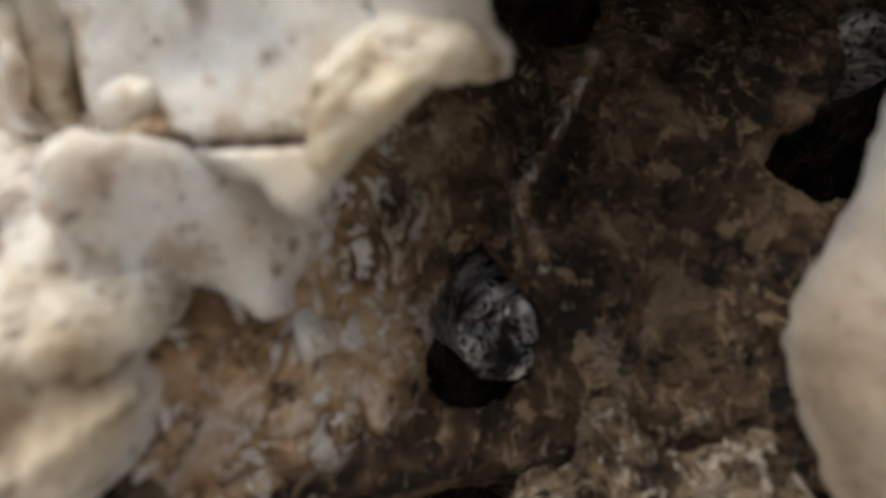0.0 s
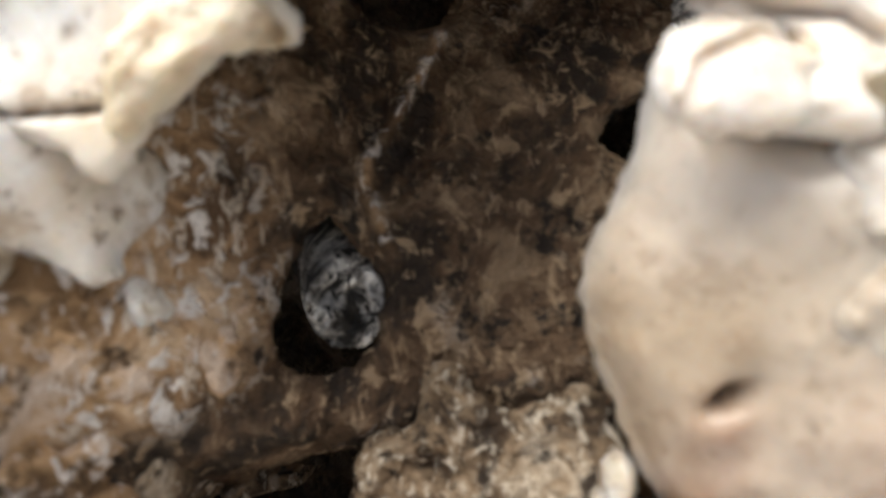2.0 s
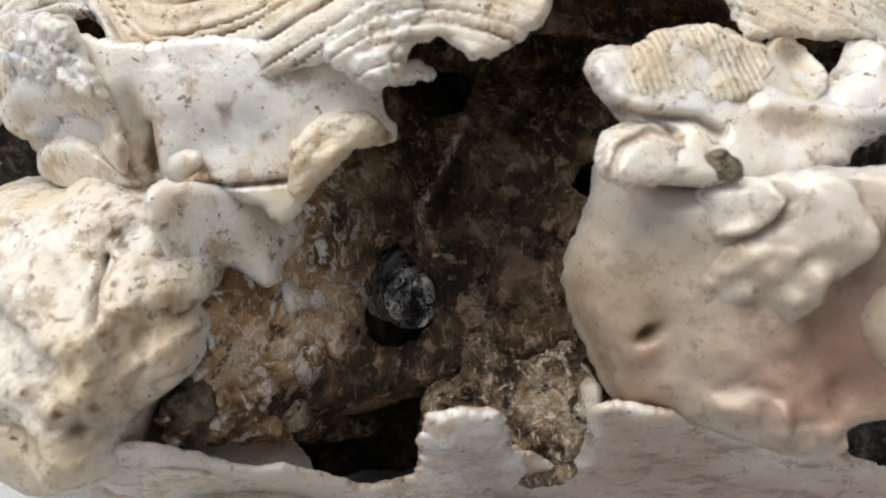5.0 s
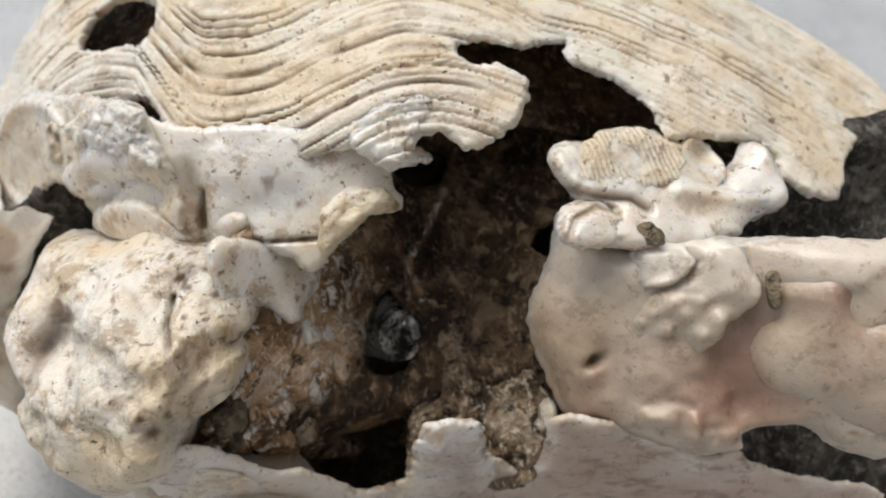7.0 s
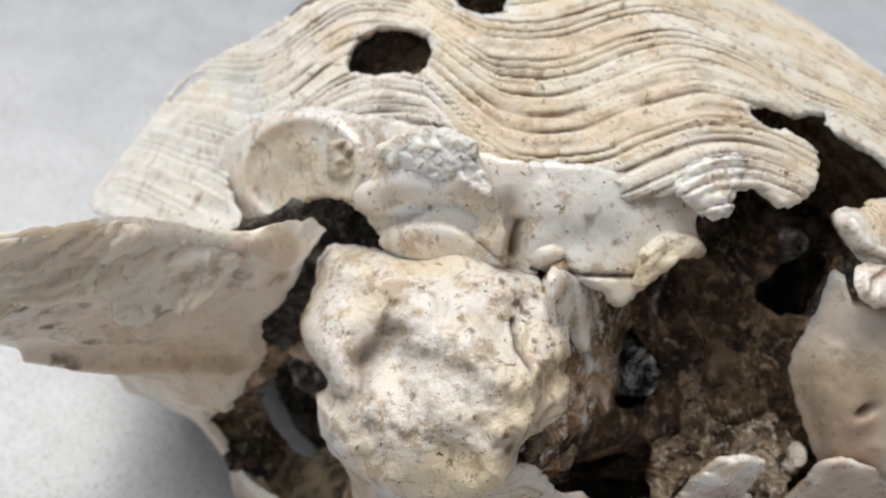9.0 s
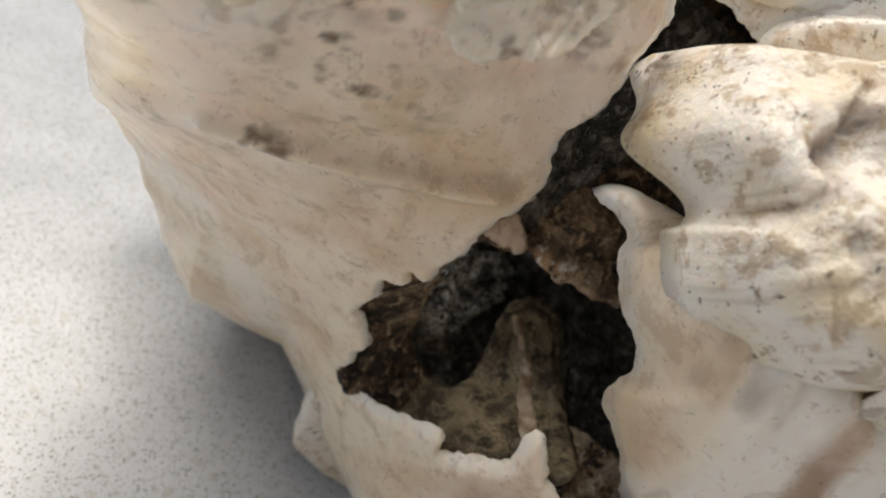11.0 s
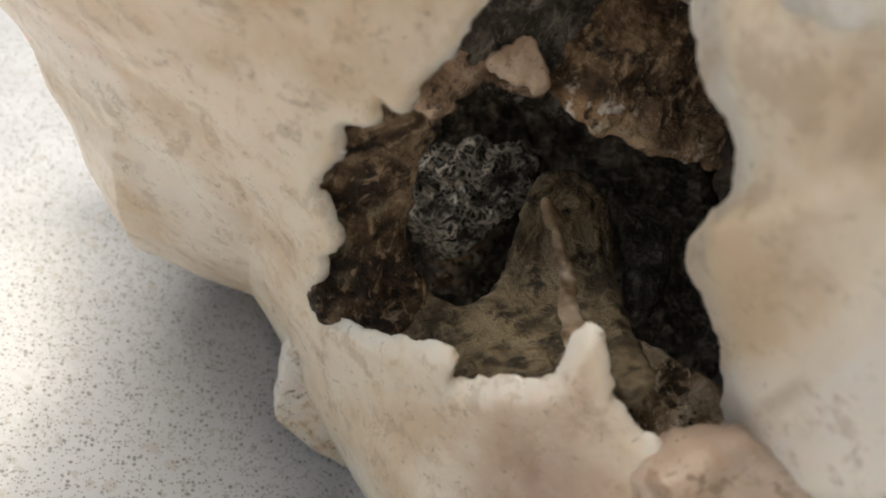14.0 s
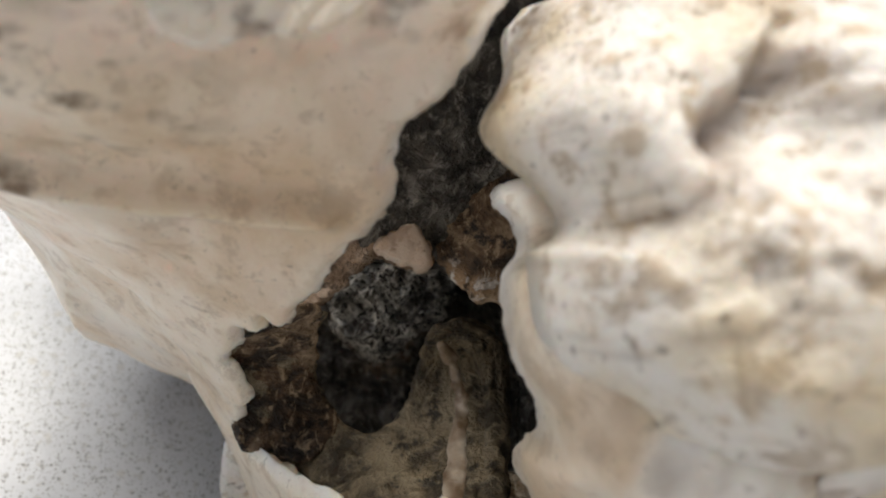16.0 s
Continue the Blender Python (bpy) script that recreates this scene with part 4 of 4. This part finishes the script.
sheet("column_foot", PINKISH, column_part, NOOK, lambda u, v: 2.9 + 0 * u, "4.54,-1.04 4.80,-0.62 5.39,-0.32 5.89,-0.22 6.38,0.15 6.92,0.48 7.48,0.49 7.87,-0.43 6.39,-1.36 5.06,-1.90 4.42,-1.58", thick=1.2, h=0.06, rag=0.08, edge=0.6, relief=lambda u, v, d: 0.25 * rough2(u, v, 0.9, 181, 3), seed=62)

lip_fall = quadric((-1.713, 0.537, 0.0552, 0, 0, 0))
PIT = (6.82,-0.17)


def lip_relief(u, v, d):
    a, b = u - PIT[0], v - PIT[1]
    pit = -0.35 * np.exp(-((a * 0.8 + b * 0.6) / 0.22) ** 2 - ((a * 0.6 - b * 0.8) / 0.12) ** 2)
    fringe = 0.55 * np.abs(rough2(u, v, 0.4, 94, 2)) * along("7.90,-1.40 8.47,-1.60 8.98,-1.86 9.40,-1.80", u, v, 0.38) + 0.10 * rough2(u, v, 0.5, 90, 2)
    return pit + fringe - 0.5 * along("9.57,1.66 9.61,0.78 9.42,-0.12 9.58,-1.03", u, v, 0.6) - 0.15 * along("6.63,2.24 7.42,2.14 8.10,2.01", u, v, 0.05) + 0.16 * rough2(u, v, 1.7, 91, 3)


def lip_blush(u, v):
    return 1.1 * along("8.64,-0.72 9.49,-0.69 9.47,0.33 9.20,0.10", u, v, 1.0) + 0.55 * along("6.77,-0.48 6.75,-1.20", u, v, 0.35) + 0.25 * np.clip(rough2(u, v, 1.3, 92, 2), 0, 1) * np.clip((1.0 - v) / 2, 0, 1)


def lip_dirt_shade(u, v):
    a, b = u - PIT[0], v - PIT[1]
    spots = np.clip(3.0 * rough2(u, v, 0.3, 97, 3) - 1.6, 0, 1)
    # Spots and brown pit, then the slit's shade painted as a dark line.
    return spots + np.exp(-((a * 0.8 + b * 0.6) / 0.2) ** 2 - ((a * 0.6 - b * 0.8) / 0.1) ** 2) + 0.8 * along("6.63,2.24 7.42,2.14 8.10,2.01", u, v, 0.05)


lip_part = sheet("lip", LIP, shell, FRONT, lip_fall, "6.46,2.95 6.28,2.30 6.11,1.69 5.81,0.90 5.79,0.21 6.10,-0.66 6.36,-1.29 6.57,-1.60 6.99,-1.63 8.42,-2.17 8.93,-2.29 9.50,-2.10 9.70,-1.74 10.70,-1.51 11.14,-1.88 12.08,-2.04 13.00,-1.00 13.00,1.00 12.40,1.90 11.78,2.14 9.42,2.24 7.99,2.21 6.87,2.27",
      thick=1.0, h=0.05, fine=0.0, rag=0.06, edge=0.7, drop=0.8, relief=lip_relief, groove=lip_dirt_shade, tints={"blush": lip_blush, "bare_lit": lambda u, v: 0.5 * np.clip((v - 0.6) / 1.5, 0, 1)}, seed=22, label="thick rounded cream lip with a small pit")
def flap_folds(u, v):
    """A crescent step and a cluster of small swellings on the flap."""
    out = 0.16 * along("8.36,2.14 8.48,1.88 8.36,1.66 8.14,1.48 7.66,1.36", u, v, 0.13) - 0.20 * along("8.50,2.10 8.62,1.86 8.47,1.60 8.20,1.38 7.72,1.24", u, v, 0.09)
    for a, b, r in ((7.55, 0.66, 0.16), (7.82, 0.86, 0.18), (8.05, 1.08, 0.2), (8.32, 0.80, 0.2), (8.05, 0.50, 0.16), (8.62, 0.42, 0.16), (8.88, 0.74, 0.2), (8.62, 1.12, 0.22), (9.05, 1.25, 0.22)):
        out = out + 0.17 * np.exp(-((u - a) ** 2 + (v - b) ** 2) / r ** 2)
    return out


# The groove's crescent line paints the shadow below the flap's step.
sheet("lip_flap", LIP, lip_part, FRONT, lambda u, v: lip_fall(u, v) + 0.02, "7.63,2.07 8.37,2.16 9.20,2.18 9.56,1.75 9.69,1.14 9.40,0.72 9.17,0.64 9.06,0.29 8.68,-0.04 8.24,0.21 7.80,0.14 7.51,0.39 7.48,0.75 7.76,1.10 7.55,1.57", thick=0.5, h=0.035, rag=0.06, edge=0.4, drop=0.32,
      relief=lambda u, v, d: flap_folds(u, v) + 0.14 * rough2(u, v, 0.6, 93, 1) * np.clip((1.7 - v) / 0.6, 0.2, 1) + 0.10 * np.abs(rough2(u, v, 0.5, 98, 2)),
      groove=lambda u, v: np.clip(2.5 * rough2(u, v, 0.3, 99, 2) - 1.3, 0, 1) + 0.55 * along("8.50,2.10 8.62,1.86 8.47,1.60 8.20,1.38 7.72,1.24", u, v, 0.05), tints={"bare_lit": lambda u, v: 0.75 * np.clip((v - 0.9) / 0.9, 0.15, 1)}, seed=42, label="wrinkled pale flap grown over the lip")
sheet("lip_swelling", LIP, lip_part, FRONT, lambda u, v: lip_fall(u, v) + 0.25 - 0.05 * (u - 11.2) ** 2, "9.86,1.21 10.10,1.51 10.60,1.76 11.50,2.00 12.52,2.04 12.72,0.36 12.61,-1.42 11.56,-1.71 10.99,-1.52 10.29,-1.11 9.80,-0.68 9.60,-0.11 9.73,0.44 9.98,0.77", thick=1.2, h=0.05, fine=0.0, rag=0.05, edge=0.8, drop=0.9,
      relief=lambda u, v, d: 0.15 * rough2(u, v, 1.2, 191, 3) - 0.45 * np.exp(-((v - 1.0) / 0.55) ** 2) * np.clip((u - 10.6) / 0.6, 0, 1), groove=lambda u, v: np.clip(3.0 * rough2(u, v, 0.3, 197, 3) - 1.5, 0, 1),
      tints={"bare_lit": lambda u, v: 0.8 * np.exp(-((v - 1.75) / 0.25) ** 2), "blush": lambda u, v: np.clip(0.6 + 0.5 * (v - 0.5), 0.45, 0.95) * np.clip((u - 10.0) / 0.8, 0.2, 1) * (v < 1.6)}, seed=43, label="rounded mauve swelling beside the lip")
for chip in ("9.73,1.50 9.82,1.67 9.92,1.59 9.96,1.28 9.94,0.97 9.84,0.90 9.76,1.17", "7.61,2.58 7.90,2.59 8.06,2.24 7.69,2.25"):
    sheet("embedded_chip", OLIVE, lip_part, FRONT, lambda u, v: lip_fall(u, v) + 0.02, chip, thick=0.25, h=0.022, rag=0.03, edge=0.03, seed=45, label="dark grey-green splinter stuck in the lip")
up_fall = quadric((4.957, -0.1341, -0.5665, 0, 0, 0))


def up_relief(u, v, d):
    folds = -0.22 * along("6.37,3.41 6.94,3.24 7.67,3.13 7.99,2.90", u, v, 0.09) + 0.22 * along("6.21,4.04 6.32,3.68 6.79,3.31", u, v, 0.2) + 0.18 * along("8.76,3.29 10.03,3.04 10.91,2.99", u, v, 0.22)
    return folds + 0.10 * rough2(u, v, 0.7, 95, 3)


def ribs(u, v):
    return np.clip(np.cos(52 * (u + 0.15 * v) + 1.6 * rough2(u, v, 0.8, 195, 2)), 0, 1) * np.clip(0.7 + rough2(u, v, 0.5, 196, 2), 0, 1)


upper_lip_part = sheet("upper_lip", GLAZED, shell, FRONT, up_fall, "6.20,4.19 6.53,4.33 7.26,4.40 7.44,4.58 8.32,4.64 9.08,4.39 9.41,4.12 9.13,3.70 9.76,3.42 10.08,3.50 10.45,3.74 10.90,4.08 11.16,4.04 11.38,3.55 11.42,3.05 11.05,2.75 10.20,2.44 9.82,2.17 7.85,2.14 6.80,2.38 7.33,2.96 6.64,3.23 6.26,3.71", thick=0.8, h=0.04, rag=0.04, edge=0.35, relief=up_relief,
      groove=lambda u, v: 0.7 * along("6.37,3.41 6.94,3.24 7.67,3.13 7.99,2.90", u, v, 0.07) + np.clip(2.5 * rough2(u, v, 0.35, 198, 2) - 1.4, 0, 1), tints={"bare_lit": lambda u, v: np.clip(0.5 + rough2(u, v, 0.9, 199, 2), 0, 1)}, seed=23, label="glossy white folded upper lip")
sheet("ribbed_crest", RIDGED, upper_lip_part, FRONT, lambda u, v: up_fall(u, v) + 0.05, "6.49,4.27 7.17,4.36 7.37,4.55 8.23,4.60 8.97,4.37 9.26,4.08 8.95,3.48 8.13,3.38 7.37,3.36 6.77,3.54 6.43,3.93", thick=0.4, h=0.025, rag=0.14, edge=0.3, drop=0.12,
      relief=lambda u, v, d: -0.035 * ribs(u, v) - 0.10 * np.exp(-((u - 8.0) / 0.5) ** 2 - ((v - 3.95) / 0.25) ** 2) + 0.10 * rough2(u, v, 0.6, 194, 3) + 0.12 * plates(u, v, 0.6, 0.25, 193), groove=lambda u, v: 0.55 * ribs(u, v) + 0.5 * np.exp(-((u - 8.0) / 0.45) ** 2 - ((v - 3.95) / 0.22) ** 2), seed=46, label="tan crest with fine upright ribs")
sheet("horn", GLAZED, upper_lip_part, FRONT, lambda u, v: up_fall(u, v) + 0.22, "9.90,3.30 10.42,3.72 10.80,4.14 11.05,4.26 11.26,4.10 11.40,3.66 11.46,3.10 11.12,2.74 10.40,2.72 9.86,2.96", thick=0.9, h=0.035, rag=0.03, edge=0.38, drop=0.5, relief=lambda u, v, d: 0.10 * rough2(u, v, 0.5, 147, 2), seed=47, label="upright white horn")
sheet("funnel_wall", GLAZED, upper_lip_part, FRONT, lambda u, v: up_fall(u, v) + 0.02 - 0.45 * np.exp(-((u - 9.75) / 0.35) ** 2 - ((v - 4.0) / 0.35) ** 2), "8.90,3.30 8.95,3.90 9.20,4.22 9.62,4.40 9.98,4.12 10.10,3.66 9.80,3.30 9.30,3.12", thick=0.3, h=0.03, rag=0.05, edge=0.08, seed=48)
sheet("lip_scroll", GLAZED, upper_lip_part, FRONT, lambda u, v: up_fall(u, v) + 0.02, "6.17,2.92 6.59,3.14 6.97,3.15 7.40,2.90 8.17,2.91 7.96,2.64 7.33,2.62 7.50,2.34 6.48,2.25 6.06,2.43", thick=0.6, h=0.035, rag=0.03, edge=0.3,
      relief=lambda u, v, d: 0.08 * rough2(u, v, 0.5, 96, 3) - 0.14 * along("6.12,2.44 6.34,2.82 6.88,3.04 7.46,2.84 7.99,2.88", u, v, 0.07), groove=lambda u, v: 0.6 * along("6.12,2.44 6.34,2.82 6.88,3.04 7.46,2.84 7.99,2.88", u, v, 0.05), seed=35)

# the crusted hollow
hollow_fall = quadric((0.3337, -0.8696, 0.2067, 0.1033, -0.09596, -0.0613))


def hollow_level(u, v):
    return np.clip(hollow_fall(u, v), -4, 1.5) - 0.9 * np.clip(-1.5 - v, 0, None) ** 1.5


VEIN = "3.66,0.95 3.62,1.20 3.42,1.55 3.50,1.90 3.95,2.50 4.25,3.00 4.60,3.60"


def hollow_relief(u, v, d):
    ridge = 0.28 * along(VEIN, u, v, 0.16)
    flow = 0.10 * np.abs(rough2(u * 2.2 + v, v, 0.7, 102, 3))
    return 0.25 * rough2(u, v, 1.1, 101, 4) + 0.25 * plates(u, v, 0.9, 0.2, 100) + ridge + flow


# Tan crust on the left, its tint brightened to make up for weak light.
sheet("hollow", BROWN, shell, FRONT, hollow_level,
      "-0.6,2.6 -0.9,0.8 -0.8,-1.2 -0.1,-3.1 1.9,-3.7 4.4,-3.7 6.4,-3.2 8.4,-0.7 9.4,2.3 9.9,5.3 8.4,7.8 4.4,8.3 2.4,6.8 1.4,4.3",
      holes=("2.88,1.24 3.22,0.84 3.66,0.34 3.56,-0.24 3.21,-0.79 2.67,-0.91 2.24,-0.64 2.22,0.05 2.48,0.67", "3.16,4.48 3.54,4.72 4.53,4.70 4.94,4.41 4.73,3.84 4.27,3.63 3.46,3.91", "6.62,1.98 6.78,2.30 7.05,2.48 7.36,2.60 7.78,3.06 8.21,3.64 8.88,3.67 8.73,2.71 8.12,1.76 7.60,1.55 6.95,1.66", "2.08,-2.38 3.11,-2.16 3.07,-3.61 2.39,-3.70 2.00,-3.03 1.51,-2.52"),
      thick=0.4, h=0.05, rag=0.08, edge=0.3, relief=hollow_relief, tints={"crust": lambda u, v: np.clip(np.clip((2.7 - u + 0.75 * np.minimum(v, 0.3)) / 1.4 + 0.9 * rough2(u, v, 1.2, 104, 3), 0, 1) * np.clip((v + 1.25) / 0.5, 0, 1) * np.clip((3.6 - v) / 1.5, 0, 1) + 0.75 * along(VEIN, u, v, 0.09) + 0.35 * np.clip(rough2(u, v, 0.5, 105, 3) - 0.15, 0, 1) * (u > 3), 0, 1)}, seed=24, label="dark brown crusted hollow with worn holes")
def deep_level(u, v):
    return -5.6 + 3.5 * np.clip(1.6 * np.exp(-((u - 3.1) / 0.75) ** 2 - ((v - 0.05) / 0.9) ** 2), 0, 1) + 2.9 * np.exp(-((u - 8.3) ** 2 + (v - 3.5) ** 2) / 0.7)


# This crust's blackness is painted shade, so the holes read deep.
sheet("deep_crust", DEEP_SHADE, shell, FRONT, deep_level, "-2.0,-4.0 6.0,-4.5 10.5,0.0 10.5,6.0 5.0,9.0 0.0,7.0", thick=0.4, h=0.06, rag=0.05, edge=0.3,
      relief=lambda u, v, d: 0.4 * rough2(u, v, 0.5, 103, 4), seed=25, label="crust deep inside the shell, coloured near black for its shade")
for patch in ("2.25,-0.75 2.75,-0.95 3.40,-0.80 3.85,-0.20 3.80,0.55 3.30,1.05 2.85,1.15 2.45,0.55", "7.70,2.95 8.10,2.80 8.70,2.95 9.10,3.50 8.80,4.10 8.10,4.10 7.65,3.60"):
    sheet("web_patch", WEB, shell, FRONT, lambda u, v: deep_level(u, v) + 0.35, patch, thick=0.3, h=0.04, rag=0.15, edge=0.15,
          relief=lambda u, v, d: 0.4 * rough2(u, v, 0.5, 103, 4) + 0.12 * rough2(u, v, 0.2, 108, 2), seed=67, label="black crust overgrown with a white web")
sheet("ledge", LEDGE, shell, FRONT, lambda u, v: hollow_level(u, v) + 0.2 - 0.3 * np.clip(u - 0.9, 0, None), "-0.44,0.97 -0.08,1.27 0.47,1.30 1.16,1.12 1.58,0.63 1.86,0.37 1.48,-0.32 0.94,-0.80 0.55,-0.92 0.35,-1.30 0.10,-1.70 -0.25,-2.10 -1.08,-1.70 -1.19,-0.85 -0.70,-0.52 -0.44,0.20", thick=0.3, h=0.045, rag=0.12, edge=0.2,
      relief=lambda u, v, d: 0.20 * rough2(u, v, 0.5, 107, 4) + 0.35 * plates(u, v, 0.7, 0.2, 106) - 0.3 * np.exp(-((v + 0.9 - 0.3 * u) / 0.12) ** 2), seed=26, label="tan crusted ledge with white chips")
for crag, stuff, k in (("-1.11,-0.82 -0.79,-0.52 -0.45,-0.54 -0.37,-1.23 -0.75,-1.83 -1.04,-1.44", OLIVE, 0), ("-0.35,-0.67 0.03,-1.21 0.45,-1.84 0.46,-2.68 -0.12,-2.49 -0.46,-1.70", LEDGE, 1), ("0.62,-1.63 0.93,-1.56 1.04,-2.19 0.91,-3.01 0.51,-2.92 0.49,-2.21", MOUND, 2), ("0.89,-2.96 1.50,-2.77 2.11,-3.34 1.86,-3.80 0.97,-3.42", MOUND, 3), ("0.73,0.98 1.02,0.82 1.35,0.40 1.16,-0.03 0.91,0.18 0.78,0.62", CHALK, 5), ("1.43,-0.05 1.87,0.39 2.06,0.25 1.90,-0.36 1.65,-0.76 1.42,-0.59", LEDGE, 6)):
    sheet("crag", stuff, shell, FRONT, lambda u, v: hollow_level(u, v) + (0.25 if k > 3 else 0.45), crag, thick=0.8, h=0.04, rag=0.10, edge=0.25, drop=0.35,
          relief=lambda u, v, d: 0.30 * plates(u, v, 0.6, 0.2, 121 + k) + 0.15 * rough2(u, v, 0.3, 131 + k, 3), seed=50 + k)
sheet("white_lobe", GLAZED, shell, FRONT, lambda u, v: hollow_level(u, v) + 0.4, "-0.75,2.77 0.32,2.67 0.98,2.40 1.28,1.90 1.12,1.46 0.88,1.20 0.82,0.92 0.58,0.88 0.38,1.08 0.15,1.34 -0.15,1.40 -0.32,1.15 -0.55,1.05 -0.70,1.60", thick=0.4, h=0.045, rag=0.04, edge=0.25,
      relief=lambda u, v, d: 0.10 * np.abs(np.sin(4.2 * u + 1.2 * v)) + 0.06 * rough2(u, v, 0.5, 127, 2), seed=27, label="white scalloped lobe")
mound_fall = quadric((-1.657, -0.3506, -0.8086, 0.1056, 0.09806, -0.02105))
crusted_mound_part = sheet("crusted_mound", MOUND, shell, FRONT, mound_fall, "2.95,-3.13 3.09,-2.26 3.36,-1.68 3.93,-1.40 4.15,-0.83 4.48,-0.65 4.70,-0.98 5.17,-1.16 5.62,-0.94 5.95,-0.71 6.21,-1.18 6.31,-1.56 6.11,-2.38 5.72,-3.33 4.85,-3.39 4.57,-2.69 3.69,-2.69 3.22,-3.06", thick=0.4, h=0.045, rag=0.08, edge=0.3,
      relief=lambda u, v, d: 0.30 * rough2(u, v, 0.5, 109, 4) + 0.3 * plates(u, v, 0.6, 0.2, 110), seed=28, label="pale crusted mound in the hollow")
sheet("pale_nub", GLAZED, crusted_mound_part, FRONT, lambda u, v: mound_fall(u, v) + 0.3, "5.99,-1.46 6.16,-1.28 6.29,-1.46 6.21,-1.76 5.99,-1.85", thick=0.3, h=0.03, rag=0.03, edge=0.2, seed=37)

# linings that close the whorls behind the broken walls
sheet("back_lining", BROWN, shell, FRONT, lambda u, v: np.maximum(back_fall(u, v) - 1.6 - 1.8 * np.clip((u - 3) / 3, 0, 1), -13),
      "-6.3,8.7 -5.3,7.3 -3.3,6.8 -0.7,5.7 1.3,5.5 5.3,5.2 8.6,4.6 9.4,2.6 12.8,2.4 16.5,4.8 16.5,7.5 12.3,10.8 5.3,12.3 -2.7,11.8 -5.7,10.3", thick=0.3, h=0.12, rag=0.03, edge=0.3,
      relief=lambda u, v, d: 0.30 * rough2(u, v, 0.9, 111, 4), seed=29)
# Given the darker grey so that this gap reads as shaded.
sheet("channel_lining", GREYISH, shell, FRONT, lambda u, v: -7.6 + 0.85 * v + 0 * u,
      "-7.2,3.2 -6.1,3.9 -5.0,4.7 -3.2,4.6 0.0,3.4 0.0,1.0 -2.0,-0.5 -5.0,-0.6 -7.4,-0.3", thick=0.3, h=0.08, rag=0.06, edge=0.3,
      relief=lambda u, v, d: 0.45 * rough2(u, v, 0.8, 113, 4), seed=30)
# Dark crust low down; higher up an added dark sheet for the black gap.
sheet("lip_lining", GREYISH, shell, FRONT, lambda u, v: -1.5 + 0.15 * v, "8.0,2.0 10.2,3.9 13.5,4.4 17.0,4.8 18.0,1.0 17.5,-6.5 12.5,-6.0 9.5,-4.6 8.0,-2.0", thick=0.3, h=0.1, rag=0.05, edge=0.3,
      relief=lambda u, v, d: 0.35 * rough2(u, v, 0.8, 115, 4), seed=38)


def closing_wall(name, material, ring, inset, label):
    """The whorl's far side, out of view and added against light leaks: from the broken back's rim down to the counter,
    bulging between.
    """
    p = np.array([[float(a) for a in c.split(",")] for c in ring.split()])
    p = np.concatenate([[2 * p[0] - p[1]], p, [2 * p[-1] - p[-2]]])
    line = []
    for a, b, c, d in zip(p[:-3], p[1:-2], p[2:-1], p[3:]):
        for t in np.arange(8) / 8:
            line.append(0.5 * (2 * b + (c - a) * t + (2 * a - 5 * b + 4 * c - d) * t * t + (3 * b - a - 3 * c + d) * t ** 3))
    line = np.array(line + [p[-2]])
    mid = np.array([10.0, 19.0])
    rows, steps = [], 24
    for k in range(steps + 1):
        f = k / steps
        out = 1 + 0.07 * math.sin(math.pi * f) - 0.22 * f ** 3 - inset
        ripple = 0.012 * rough2(np.arange(len(line)) * 0.4, np.full(len(line), 14.0 * f), 1.2, 211, 3)
        xy = mid + (line[:, :2] - mid) * (out + ripple[:, None])
        rows.append(np.column_stack([xy, line[:, 2] * (1 - f) + 0.05]))
    n = len(line)
    verts = np.concatenate(rows) * 0.01
    faces = [(k * n + i, k * n + i + 1, (k + 1) * n + i + 1, (k + 1) * n + i) for k in range(steps) for i in range(n - 1)]
    return mesh_object(name, verts.tolist(), faces, material, shell, label)


RING = "-4.0,27.0,6.0 -1.9,26.6,10.6 0.8,24.6,14.2 4.0,25.8,16.8 13.0,27.4,18.2 20.0,26.2,16.4 23.4,23.6,14.8 24.8,19.8,13.6 23.4,13.0,11.2 20.6,10.2,7.4 14.0,12.4,2.9 8.6,13.0,3.2 5.4,12.0,4.4"
closing_wall("outer_whorl", RIDGED, RING, 0.0, "cream outer wall out of view, closing the shell down to the counter")
# Added dark copy, so that no light bounces off the cream wall inside.
closing_wall("whorl_light_block", BROWN, RING, 0.03, "dark brown sheet added inside the outer wall to keep light out")
